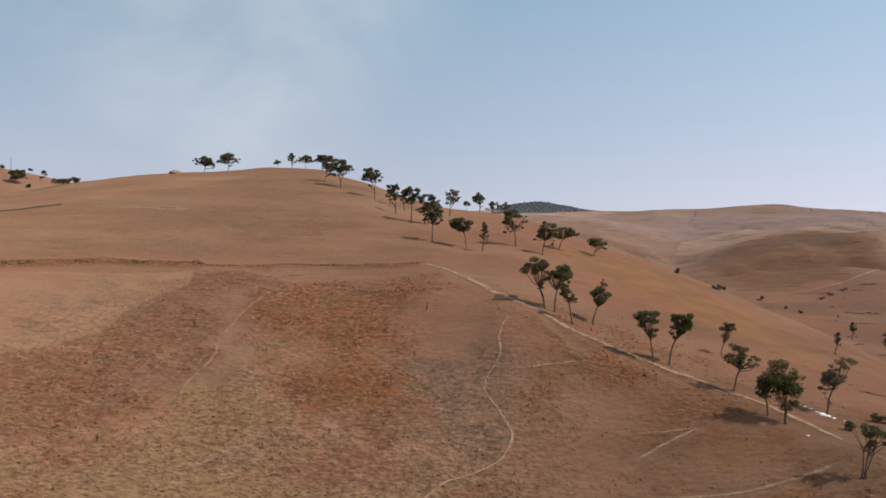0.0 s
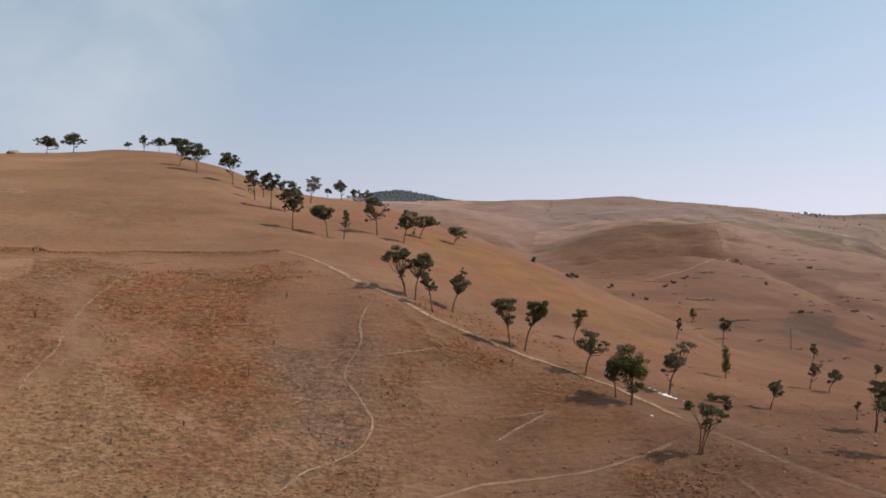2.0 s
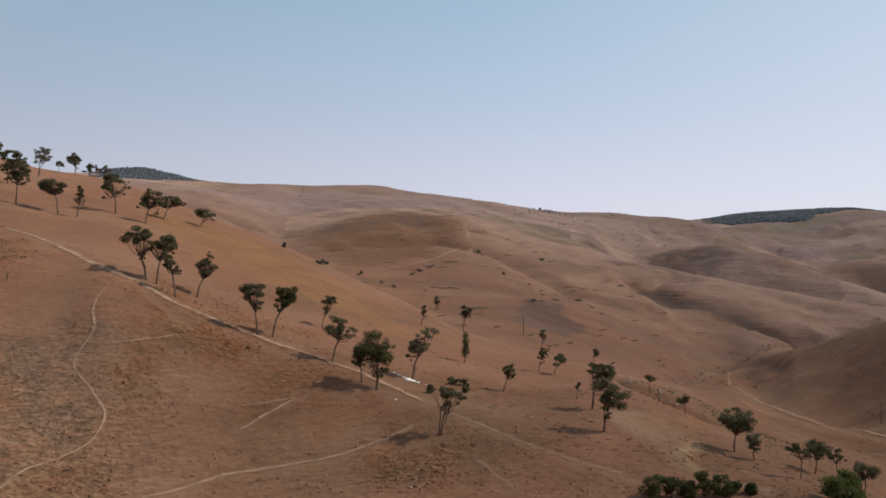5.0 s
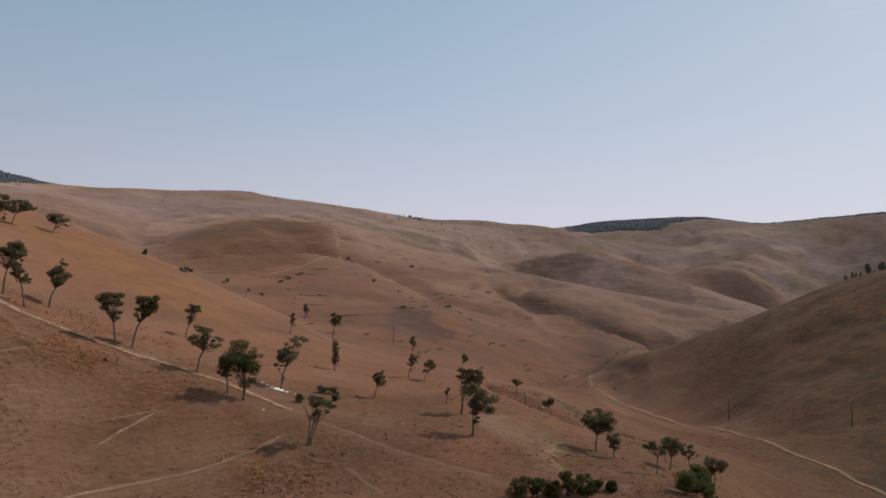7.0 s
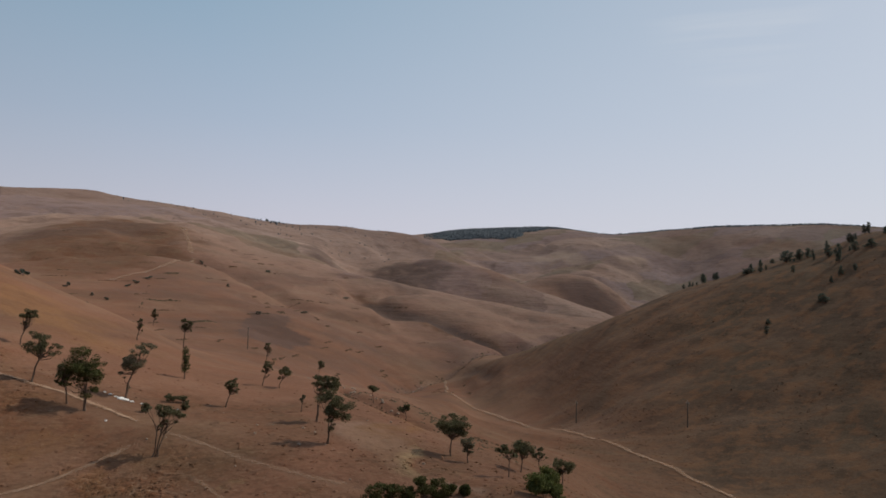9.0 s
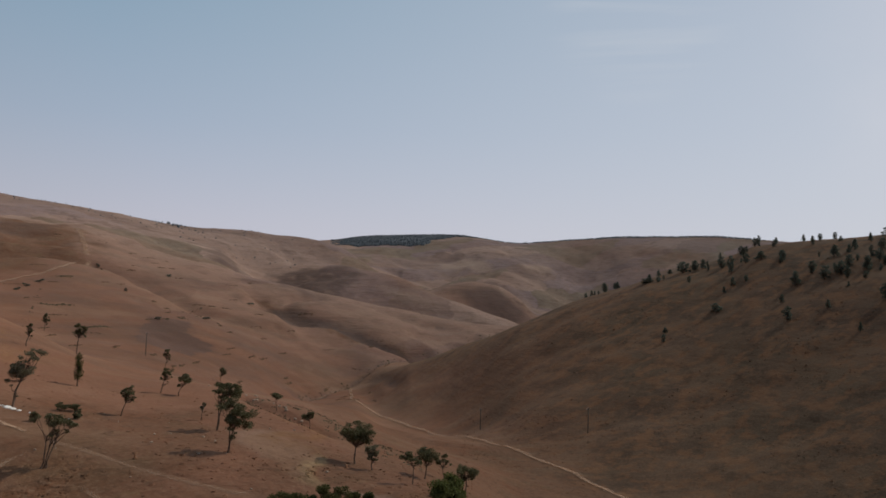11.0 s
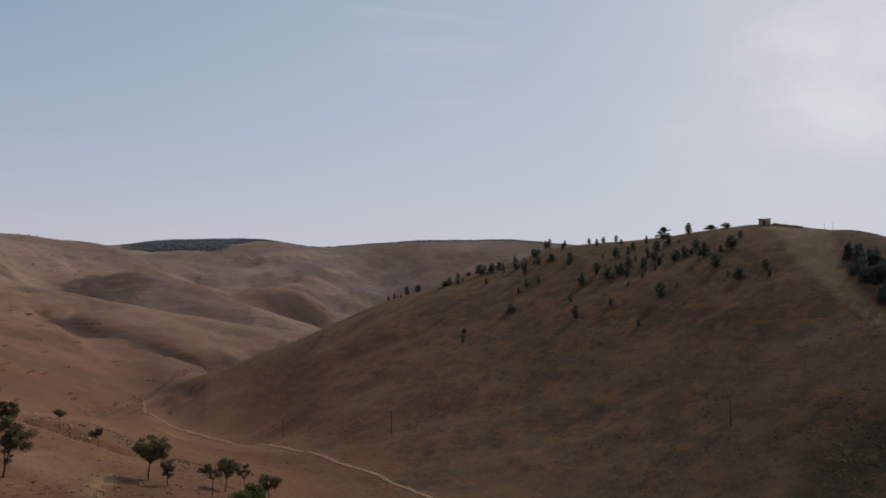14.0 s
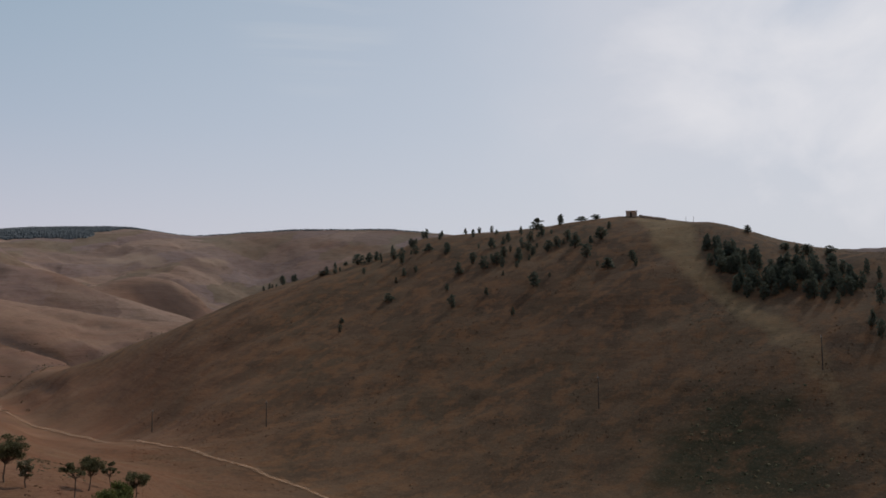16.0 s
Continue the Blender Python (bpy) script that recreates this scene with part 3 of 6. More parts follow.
def value_noise(x, y, seed=0):
    ix, iy = np.floor(x).astype(np.int64), np.floor(y).astype(np.int64)
    u, v = x - ix, y - iy
    u, v = u * u * u * (u * (6 * u - 15) + 10), v * v * v * (v * (6 * v - 15) + 10)
    a, b = lattice(ix, iy, seed), lattice(ix + 1, iy, seed)
    c, d = lattice(ix, iy + 1, seed), lattice(ix + 1, iy + 1, seed)
    return (a * (1 - u) + b * u) * (1 - v) + (c * (1 - u) + d * u) * v


def fbm(x, y, size, octaves=4, seed=0):
    total, amp = 0.0, 1.0
    for k in range(octaves):
        total = total + amp * value_noise(x / size + 17.3 * k, y / size - 9.1 * k, seed + k)
        amp, size = amp * 0.5, size * 0.5
    return total


def gullies(x, y):
    """0 along the beds of the gullies that cut the far hills, rising to the spurs between."""
    return np.abs(fbm(x, y, 130.0, 5, 11))


# narrow cuts in the land: a line on the map, depth and half width in metres
SCARP_LINE = [(441.8, 533.4), (449.7, 514.4), (469.8, 496.1), (479.1, 467.0), (486.3, 443.4), (489.2, 434.3)]
WASH_BED = [(291, 332), (330, 357), (364, 376), (430, 402), (514, 433), (597, 452), (650, 462)]
CUT_BANK = [(376, 366), (358, 335), (326, 297)]
DITCH = [(100.6, 130.5), (95.3, 120.2), (93.5, 112.4), (90.8, 103.5), (91.5, 97.0)]
FIELD_BANK = [(-83.5, 148.1), (-79.6, 152.0), (-72.0, 157.4), (-63.6, 163.0), (-55.2, 163.9), (-47.5, 163.6)]
CONTOUR = [(-47.5, 163.6), (-32.1, 168.0), (-18.6, 168.4), (-9.6, 168.9), (-4.1, 170.5)]
UPPER_BANK = [(-126.3, 240.0), (-119.1, 245.1), (-112.1, 245.9)]
UPPER_BANK_B = [(-98.0, 239.6), (-86.1, 235.6), (-72.0, 231.2)]
CUTS = ((SCARP_LINE, 8.0, 13.0), (WASH_BED, 2.2, 5.0), (CUT_BANK, 1.6, 4.0), (DITCH, 0.9, 1.3), (FIELD_BANK, -0.9, 1.0), (CONTOUR, -0.4, 0.9))


def line_distance(points, x, y):
    """Metres from each place to a line on the map."""
    near = np.full(x.shape, 1e9)
    for (ax, ay), (bx, by) in zip(points, points[1:]):
        t = np.clip(((x - ax) * (bx - ax) + (y - ay) * (by - ay)) / ((bx - ax) ** 2 + (by - ay) ** 2), 0, 1)
        near = np.minimum(near, np.hypot(x - ax - t * (bx - ax), y - ay - t * (by - ay)))
    return near


def height(x, y):
    """Height of the ground (arrays), with its small relief."""
    x, y = np.asarray(x, float), np.asarray(y, float)
    true_r = np.hypot(x, y)
    r = np.maximum(true_r, 14.0)
    bearing = np.degrees(np.arctan2(x, y))
    f = (bearing + 180) / 0.1
    i = np.clip(f.astype(int), 0, len(TABLE_BEARING) - 2)
    w = (f - i)[..., None]
    nd, ne, nm = (t[i] * (1 - w) + t[i + 1] * w for t in (NODE_D, NODE_E, NODE_M))
    lr = np.minimum(np.log(r), nd[..., -1] - 1e-6)
    k = np.clip((lr[..., None] >= nd).sum(-1) - 1, 0, nd.shape[-1] - 2)[..., None]
    pick = lambda a, j: np.take_along_axis(a, j, -1)[..., 0]
    d0, d1, e0, e1, m0, m1 = pick(nd, k), pick(nd, k + 1), pick(ne, k), pick(ne, k + 1), pick(nm, k), pick(nm, k + 1)
    h = d1 - d0
    s = (lr - d0) / h
    e = (1 + 2 * s) * (1 - s) ** 2 * e0 + s * (1 - s) ** 2 * h * m0 + s * s * (3 - 2 * s) * e1 + s * s * (s - 1) * h * m1
    z = r * np.tan(np.radians(e))
    # the knoll the camera stands on
    z = np.where(true_r < 14.0, -1.6 + (z + 1.6) * (true_r / 14.0) ** 1.3, z) + 0.12 * np.clip(true_r / 4, 0, 1) * fbm(x, y, 6.0, 4, 7) * (true_r < 90)
    fade = np.clip((r - 25) / 60, 0, 1)
    # hummocks and rills on the hill across the valley
    over = np.clip((bearing - 46) / 8, 0, 1) * np.clip((r - 200) / 60, 0, 1) * np.clip((420 - r) / 90, 0, 1)
    z = z + over * (2.2 * fbm(x + 0.6 * y, 0.5 * (y - 0.6 * x), 40.0, 4, 51))
    near_calm = np.clip(np.abs(r / np.exp(nd[..., 1 + LINES.index(NEAR_CREST)]) - 1) / 0.2, 0.15, 1)
    z = z + fade * (0.34 * fbm(x, y, 22.0, 4, 3) + 1.1 * near_calm * fbm(x, y, 75.0, 2, 5))
    # folds and rills of the far hills, dying out towards the crests
    calm = np.ones_like(r)
    for line, reach in ((SECOND, 0.12), (SPUR, 0.07), (HILL_B, 0.06), (MID_CREST, 0.12), (FAR_CREST, 0.12)):
        calm = calm * np.clip(np.abs(r / np.exp(nd[..., 1 + LINES.index(line)]) - 1) / reach, 0.08, 1)
    z = z + calm * np.clip((r - 380) / 300, 0, 1) * 8.0 * (np.minimum(gullies(x, y) * 1.8, 1.1) - 1.0)
    far = np.clip((r - 1100) / 700, 0, 1) * np.clip((2800 - r) / 500, 0.03, 1)
    z = z + calm * far * 18.0 * (np.minimum(np.abs(fbm(x, y, 420.0, 5, 21)) * 1.8, 1.1) - 1.05)
    for line, depth, half in CUTS:
        z = z - depth * np.exp(-(line_distance(line, x, y) / half) ** 2)
    return EYE + z


def ground(x, y):
    return float(height(np.array([x]), np.array([y]))[0])


# ------------------------------------------------------------------ the ground, one sheet to the horizon
def mesh_object(name, verts, faces, material, parent=None, smooth=False):
    me = bpy.data.meshes.new(name)
    me.from_pydata([tuple(map(float, v)) for v in verts], [], [tuple(map(int, f)) for f in faces])
    me.materials.append(material)
    if smooth:
        me.shade_smooth()
    ob = new(name, me)
    if parent:
        ob.parent = parent
    return ob


# the ways trodden over the slopes, metres on the map
SPINE_PATH = [(-4.1, 170.8), (0.5, 165.6), (4.7, 158.0), (9.3, 148.6), (14.7, 143.0), (19.5, 137.6), (24.6, 135.6), (29.4, 133.2), (33.8, 129.7), (38.2, 127.6), (41.7, 123.2), (44.8, 118.6), (48.2, 112.0), (49.6, 105.9)]
GOAT_PATH = [(11.1, 139.8), (8.7, 132.8), (8.3, 127.2), (6.0, 123.1), (5.7, 120.2), (7.5, 115.5), (8.7, 111.3), (7.3, 107.0), (4.3, 104.2), (0.2, 101.4), (-2.0, 97.6), (-4.4, 93.7)]
CROSS_PATH = [(-32.1, 168.7), (-18.6, 168.7), (-9.6, 169.2), (-4.1, 170.8)]
OLD_PATH = [(-29.7, 156.2), (-32.8, 142.8), (-34.0, 132.8), (-34.5, 130.0), (-33.9, 126.0), (-35.5, 117.9), (-35.0, 112.0)]
STRAW_TRAIL = [(-29.9, 125.6), (-25.7, 117.9), (-24.7, 109.3), (-22.4, 106.3), (-23.3, 102.6), (-20.6, 99.4), (-18.3, 94.6)]
STRAW_TRAIL_B = [(-22.4, 106.3), (-25.5, 103.6), (-28.8, 98.8), (-31.2, 95.4), (-32.4, 91.2)]
FORK_PATH = [(-34.4, 130.0), (-32.9, 128.6), (-30.8, 126.4)]
TREE_PATH = [(47.7, 101.6), (43.0, 100.7), (36.6, 100.0), (29.5, 100.6), (21.0, 100.4), (14.5, 97.4), (9.2, 94.9)]
BRANCH_PATH = [(35.3, 113.8), (30.4, 112.0), (25.8, 109.1), (23.1, 107.3)]
FAINT_PATH = [(7.4, 123.5), (11.0, 124.2), (16.8, 125.7), (22.6, 128.1)]
THIN_PATH = [(35.3, 113.5), (29.1, 113.3), (22.7, 112.6)]
LOWER_PATH = [(49.9, 103.6), (51.8, 100.9), (53.5, 96.5), (56.3, 89.3), (60.1, 80.8), (62.4, 77.2)]
BANK_PATH = [(48.6, 92.4), (49.3, 87.3), (49.2, 82.1)]
ROAD_SIDE = [(364.1, 370.0), (344.3, 360.3), (329.1, 354.0), (304.8, 338.5)]
HILL_TRACK = [(376.8, 736.1), (345.0, 663.4), (311.5, 591.2)]
RIDGE_TRACK = [(313.2, 588.1), (264.3, 538.6), (230.7, 515.3), (206.7, 499.6)]
ROAD = [(364, 370), (326, 330.2), (290, 292), (268, 260.5), (257, 233.5), (235.7, 195.3), (218.6, 164.2), (204.5, 139.0), (197.5, 124.0), (195, 112.8), (191, 99.5),
        (182, 84), (160, 60)]

# stretches of different cover and of painted shade on the slopes, metres on the map
RUST_A = [(-60, 116), (-58, 121), (-51, 128), (-50, 138), (-45, 153), (-47, 161), (-29, 166), (-33, 143), (-34, 131), (-35, 116), (-41, 105), (-48, 92)]
RUST_B = [(-34.7, 155.9), (-4.7, 160.1), (-0.4, 148.2), (-4.0, 136.8), (-8.5, 130.2), (-8.2, 120.0), (-3.2, 111.5), (-0.3, 102.1), (-5.5, 101.4), (-9.1, 113.3), (-17.9, 113.4), (-24.6, 118.3), (-25.4, 125.6), (-31.5, 130.9), (-35.1, 141.7)]
RUST_C = [(14.2, 136.9), (24.0, 140.7), (37.2, 133.0), (35.5, 121.3), (27.9, 117.2), (20.2, 118.8), (14.2, 115.7), (12.9, 124.8)]
STRAW_A = [(-35.2, 112.0), (-35.2, 123.8), (-33.6, 129.5), (-25.4, 125.6), (-25.0, 118.2), (-17.9, 113.4), (-14.5, 104.9), (-13.9, 96.2), (-23.7, 94.7), (-37.1, 100.9)]
STRAW_B = [(-7.2, 130.0), (3.2, 134.8), (7.9, 125.2), (4.1, 112.2), (0.4, 102.3), (-2.5, 109.2), (-6.5, 119.0)]
FIELD = [(-81, 147), (-47, 159), (-45, 151), (-51, 138), (-52, 128), (-58, 121), (-64, 117)]
STUBBLE = [(-65, 148), (-61, 159), (-54, 143), (-53, 134), (-55, 124), (-61, 122), (-64, 133)]
BARE = [(-2.5, 153.6), (9.3, 146.3), (6.6, 132.8), (0.5, 133.4), (-3.2, 140.1)]
GOLD = [(26.9, 219.2), (44.7, 228.4), (63.5, 216.0), (70.2, 183.2), (66.5, 149.2), (59.2, 151.5), (47.7, 162.2), (39.4, 176.3), (28.9, 185.3), (23.8, 204.4)]
POLE_FIELD = [(260.7, 432.1), (290.2, 436.2), (271.5, 377.1), (230.0, 345.8), (213.4, 364.3)]
DRY_PATCH = [(76, 95), (82, 95), (78, 85), (70, 77), (65, 77), (66, 84)]
GREENISH = [(70, 83), (78, 86), (78, 83), (69, 76), (66, 78)]
FIREBREAK = [(374.4, 36.2), (350.4, 28.8), (325.9, 21.8), (306.4, 13.9), (291.9, 3.6), (270.7, -6.2), (253.8, -16.0), (234.8, -22.5), (209.1, -26.6), (191.7, -28.7), (197.1, -33.0), (216.6, -32.2), (237.8, -29.2), (252.7, -28.5), (272.1, -19.2), (282.7, -9.1), (297.2, -2.7), (315.5, 5.5), (348.8, 8.4), (388.4, 16.0)]
OLIVE_SLOPE = [(197, 669), (255, 729), (343, 805), (396, 784), (353, 678), (316, 599), (253, 543), (195, 504), (179, 534)]
# dark scrub on an averted slope, with its shade put into the colour
SLOPE_SCRUB_SHADE = [(739, 909), (776, 888), (834, 846), (831, 815), (772, 783), (522, 581), (489, 584)]
# shade of a bank beside a gully, painted as dark cover
GULLY_SHADE = [(404, 561), (439, 544), (455, 507), (473, 473), (492, 448), (493, 440), (463, 439), (448, 472), (436, 505), (398, 520)]
PALE_FIELD = [(1925, 1553), (1963, 1494), (1882, 1362), (1839, 1409)]
PALE_FIELD_B = [(1994, 1351), (2158, 1364), (2118, 1330), (1971, 1317)]
# painted shade of a steep bank facing away
BANK_SHADE = [(407, 562), (451, 559), (459, 511), (477, 477), (504, 447), (491, 438), (459, 459), (452, 489), (444, 514), (438, 558)]
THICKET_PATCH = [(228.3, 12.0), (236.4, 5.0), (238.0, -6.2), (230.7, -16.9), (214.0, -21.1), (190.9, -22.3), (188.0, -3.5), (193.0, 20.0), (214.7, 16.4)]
GROVE = [(324.2, 4.6), (320.8, -6.1), (313.0, -11.4), (302.6, -23.2), (295.5, -36.0), (283.7, -46.9), (275.8, -33.3), (283.0, -19.8), (286.6, -6.7), (299.9, -2.8), (308.1, 2.6)]
RUST_HOT = [(-19.9, 126.2), (-15.1, 133.2), (-8.5, 131.5), (-8.2, 120.0), (-9.4, 116.0), (-16.7, 115.5)]
RUST_D = [(40.4, 99.8), (43.7, 98.0), (47.3, 95.1), (46.6, 91.3), (43.3, 90.6), (39.9, 94.2)]
TAWNY = [(32.6, 111.7), (39.4, 115.6), (47.1, 105.7), (47.2, 101.1), (37.2, 99.5), (27.8, 102.7)]
STONY = [(40, 122), (46, 124), (60, 112), (58, 100), (50, 100), (46, 108)]
# painted shade of hill faces and a fold turned from the sun
FACE_SHADE_A = [(721, 895), (765, 888), (800, 869), (998, 1001), (771, 783), (511, 540), (491, 569), (480, 588)]
FOLD_SHADE = [(560, 800), (610, 900), (690, 960), (675, 860), (600, 765)]
FACE_SHADE_B = [(1081, 875), (1110, 852), (1156, 829), (1153, 793), (1169, 772), (920, 669), (1067, 830)]
FACE_SHADE_C = [(208, 727), (228, 738), (264, 719), (344, 773), (399, 782), (331, 670), (271, 654), (232, 659), (192, 654)]
OLIVE_TOP = [(183, 622), (227, 619), (272, 610), (278, 564), (238, 535), (199, 510)]
PALE_CROP = [(1928, 1604), (1854, 1441), (1826, 1449), (1849, 1527)]
PALE_RIDGE = [(1156, 829), (1736, 1178), (1730, 1096), (1699, 1106), (1150, 813)]
PALE_SPUR = [(814, 778), (827, 745), (866, 701), (837, 705), (803, 743)]
SCAR = [(274, 1108), (295, 1101), (317, 1082), (301, 1052), (270, 1061)]
UPPER_DARK = [(-58, 218), (-33, 226), (-24, 214), (-35, 201), (-52, 205)]
GULLY_OLIVE = [(75.7, 87.3), (80.8, 88.4), (80.0, 84.8), (75.9, 82.0), (73.2, 83.3)]
GULLY_ORANGE = [(69.2, 82.4), (75.1, 83.2), (76.1, 80.7), (70.9, 77.6), (67.6, 79.0)]
GULLY_TAWNY = [(84.5, 104.0), (87.7, 101.1), (85.9, 92.8), (80.3, 89.1), (80.0, 94.7)]
GULLY_TAN = [(75.2, 97.1), (82.1, 97.1), (82.5, 91.5), (76.3, 87.9), (71.7, 89.5)]
GULLY_PALE = [(70.3, 74.5), (72.6, 71.0), (71.3, 68.0), (69.5, 70.5)]

def inside(poly, x, y, soft):
    """1 inside a patch, 0 outside, with an edge that many metres soft."""
    p = np.array(poly, float)
    q = np.roll(p, -1, 0)
    within = np.zeros(x.shape, bool)
    near = np.full(x.shape, 1e9)
    for (ax, ay), (bx, by) in zip(p, q):
        crosses = (ay > y) != (by > y)
        with np.errstate(divide="ignore", invalid="ignore"):
            within ^= crosses & (x < (bx - ax) * (y - ay) / (by - ay) + ax)
        t = np.clip(((x - ax) * (bx - ax) + (y - ay) * (by - ay)) / ((bx - ax) ** 2 + (by - ay) ** 2), 0, 1)
        near = np.minimum(near, np.hypot(x - ax - t * (bx - ax), y - ay - t * (by - ay)))
    return np.clip(0.5 + np.where(within, near, -near) / soft, 0, 1)


COVERS = ("cover", "cover_more", "cover_far", "cover_last", "cover_bare")


def near_line(points, x, y, reach):
    """1 along a way, falling to 0 at that many metres from it."""
    return np.clip(1.15 - line_distance(points, x, y) / reach, 0, 1)


def cover_at(x, y):
    """Red weeds, straw, bare grey earth; tilled field, golden grass, green scrub; and so on, three to a set. Painted
    haze and shade are among them.
    """
    jx, jy = x + 4.5 * fbm(x, y, 11.0, 4, 31), y + 4.5 * fbm(x, y, 11.0, 4, 37)
    patch = np.clip(0.95 + 0.75 * fbm(x, y, 13.0, 4, 83), 0.1, 1.15)
    # rust along the field-edge bank and the contour also paints the shade below them
    rust = patch * np.maximum.reduce([inside(RUST_B, jx, jy, 13), 1.0 * inside(RUST_C, jx, jy, 20), 0.9 * inside(RUST_D, jx, jy, 8), 0.9 * inside(GULLY_ORANGE, jx, jy, 4), 1.4 * near_line(FIELD_BANK, x, y, 1.7), 1.0 * near_line(CONTOUR, x, y, 1.3), 0.9 * near_line(UPPER_BANK, x, y, 1.8)]) + 0.6 * patch * inside(RUST_HOT, jx, jy, 12)
    weeds = patch * inside(RUST_A, jx, jy, 13)
    straw = inside(STRAW_A, jx, jy, 14)
    bare = np.maximum.reduce([0.7 * inside(STRAW_B, jx, jy, 12), 0.45 * inside(STUBBLE, jx, jy, 8), 0.25 * inside(BARE, jx, jy, 14)])
    field = np.maximum(inside(FIELD, x, y, 3), 0.9 * inside(DRY_PATCH, jx, jy, 6))
    gold = np.maximum(inside(GOLD, jx, jy, 18), np.maximum(0.5 * inside(TAWNY, jx, jy, 14), 0.9 * inside(GULLY_TAWNY, jx, jy, 5)))
    r, bearing = np.hypot(x, y), np.degrees(np.arctan2(x, y))
    # the firebreak pales uphill, painting the sun on its upper flank
    green = np.maximum(inside(FIREBREAK, x + 0.25 * (jx - x), y + 0.25 * (jy - y), 5) * np.clip((r - 140) / 220, 0.3, 0.68), np.maximum(0.8 * inside(GREENISH, jx, jy, 5), 0.8 * inside(GULLY_OLIVE, jx, jy, 4)))
    low = np.clip((126 - r) / 26, 0, 1) * np.maximum(np.clip((58 - bearing) / 10, 0, 1) * np.clip((bearing + 120) / 20, 0, 1), np.clip((72 - r) / 20, 0, 1))
    low = low * np.clip((12 - bearing) / 10, 0.2, 1)
    drift = fbm(x, y, 15.0, 3, 97)
    weeds = np.maximum(weeds, low * np.clip(0.62 + 0.9 * drift, 0, 0.9))
    straw = np.maximum(straw, low * np.clip(0.5 - 0.9 * drift, 0, 0.9))
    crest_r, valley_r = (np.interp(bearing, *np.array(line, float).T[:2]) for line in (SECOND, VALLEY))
    # where the hill across the valley takes its painted backlit shade, fullest uphill
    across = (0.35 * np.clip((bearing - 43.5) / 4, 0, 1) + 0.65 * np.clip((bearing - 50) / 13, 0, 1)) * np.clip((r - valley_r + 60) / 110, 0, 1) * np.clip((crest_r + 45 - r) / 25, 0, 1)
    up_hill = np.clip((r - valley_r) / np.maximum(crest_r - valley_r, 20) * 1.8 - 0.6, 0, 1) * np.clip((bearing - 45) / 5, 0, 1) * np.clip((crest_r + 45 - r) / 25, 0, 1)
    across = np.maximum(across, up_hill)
    # grows with distance: the haze painted into the far fields' colour
    hazy_fallow = np.clip((r - 470) / 600, 0, 1) * np.clip(0.8 + 0.4 * fbm(x, y, 260.0, 3, 61), 0, 1)
    brown = np.clip((bearing - 6) / 8, 0, 1) * np.clip((66 - bearing) / 8, 0, 1) * np.clip((146 - r) / 14, 0, 1) * np.clip((r - 60) / 15, 0, 1) * np.clip(0.75 + 0.8 * fbm(x, y, 20.0, 3, 47), 0.2, 1)
    upper = inside(UPPER_DARK, jx, jy, 16) + np.clip((r - 168) / 20, 0, 1) * np.clip((5 - bearing) / 6, 0, 1) * np.clip((430 - r) / 20, 0, 1) * np.clip(0.5 + 0.8 * fbm(x, y * 0.6, 46.0, 3, 57), 0, 0.9)
    floor = 0.85 * np.clip((bearing - 40) / 8, 0, 1) * np.clip((r - 100) / 20, 0, 1) * np.clip((300 - r) / 50, 0, 1)
    # brown-olive ground; along the steep bank it is painted shade
    olive = np.maximum.reduce([0.78 * brown, floor, 0.85 * upper, 0.9 * inside(BANK_SHADE, x, y, 10), 0.9 * inside(OLIVE_SLOPE, jx, jy, 40), 0.25 * inside(OLIVE_TOP, jx, jy, 25)])
    ditch = np.clip(1 - gullies(x, y) / 0.07, 0, 1) * np.clip((r - 430) / 100, 0, 1) * np.clip(0.5 + 1.2 * fbm(x, y, 140.0, 2, 43), 0, 0.6)
    # scrub in the gullies, plus painted shade on scarp, bank and averted slope
    scrub = np.maximum.reduce([ditch, 0.95 * near_line(SCARP_LINE, x, y, 17.0), 0.5 * near_line(WASH_BED, jx, jy, 8.0), 0.6 * near_line(CUT_BANK, x, y, 5.0), 0.3 * inside(GULLY_SHADE, jx, jy, 14), 0.6 * inside(SLOPE_SCRUB_SHADE, jx, jy, 40), 0.0 * r])
    thicket = inside(THICKET_PATCH, jx, jy, 16)
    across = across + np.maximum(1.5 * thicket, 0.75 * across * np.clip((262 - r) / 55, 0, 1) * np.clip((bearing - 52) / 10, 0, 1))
    # averted hill faces with their shade painted in, the pole field, greyer ground
    mauve = np.maximum.reduce([0.7 * inside(FOLD_SHADE, jx, jy, 40), 0.62 * inside(FACE_SHADE_A, jx, jy, 60), 0.8 * inside(FACE_SHADE_B, x, y, 40), 0.5 * inside(FACE_SHADE_C, x, y, 30), 0.85 * inside(POLE_FIELD, jx, jy, 8), 0.4 * np.clip((r - 230) / 80, 0, 1) * np.clip((620 - r) / 60, 0, 1) * np.clip((bearing - 16) / 8, 0, 1) * np.clip((46 - bearing) / 6, 0, 1),
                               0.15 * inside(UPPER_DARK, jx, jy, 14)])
    dusty = np.maximum.reduce([near_line(OLD_PATH, jx, jy, 3.0), near_line(SPINE_PATH, jx, jy, 3.2), near_line(TREE_PATH, x, y, 1.0),
                               near_line(BRANCH_PATH, x, y, 0.8), near_line(LOWER_PATH, x, y, 1.2), 0.9 * inside(BARE, jx, jy, 9), 0.75 * inside(STONY, jx, jy, 8)])
    tan = np.clip((r - 160) / 40, 0, 1) * np.clip((2 - bearing) / 8, 0, 1) * np.clip((440 - r) / 30, 0, 1) * (1 - 0.6 * inside(UPPER_DARK, jx, jy, 30))
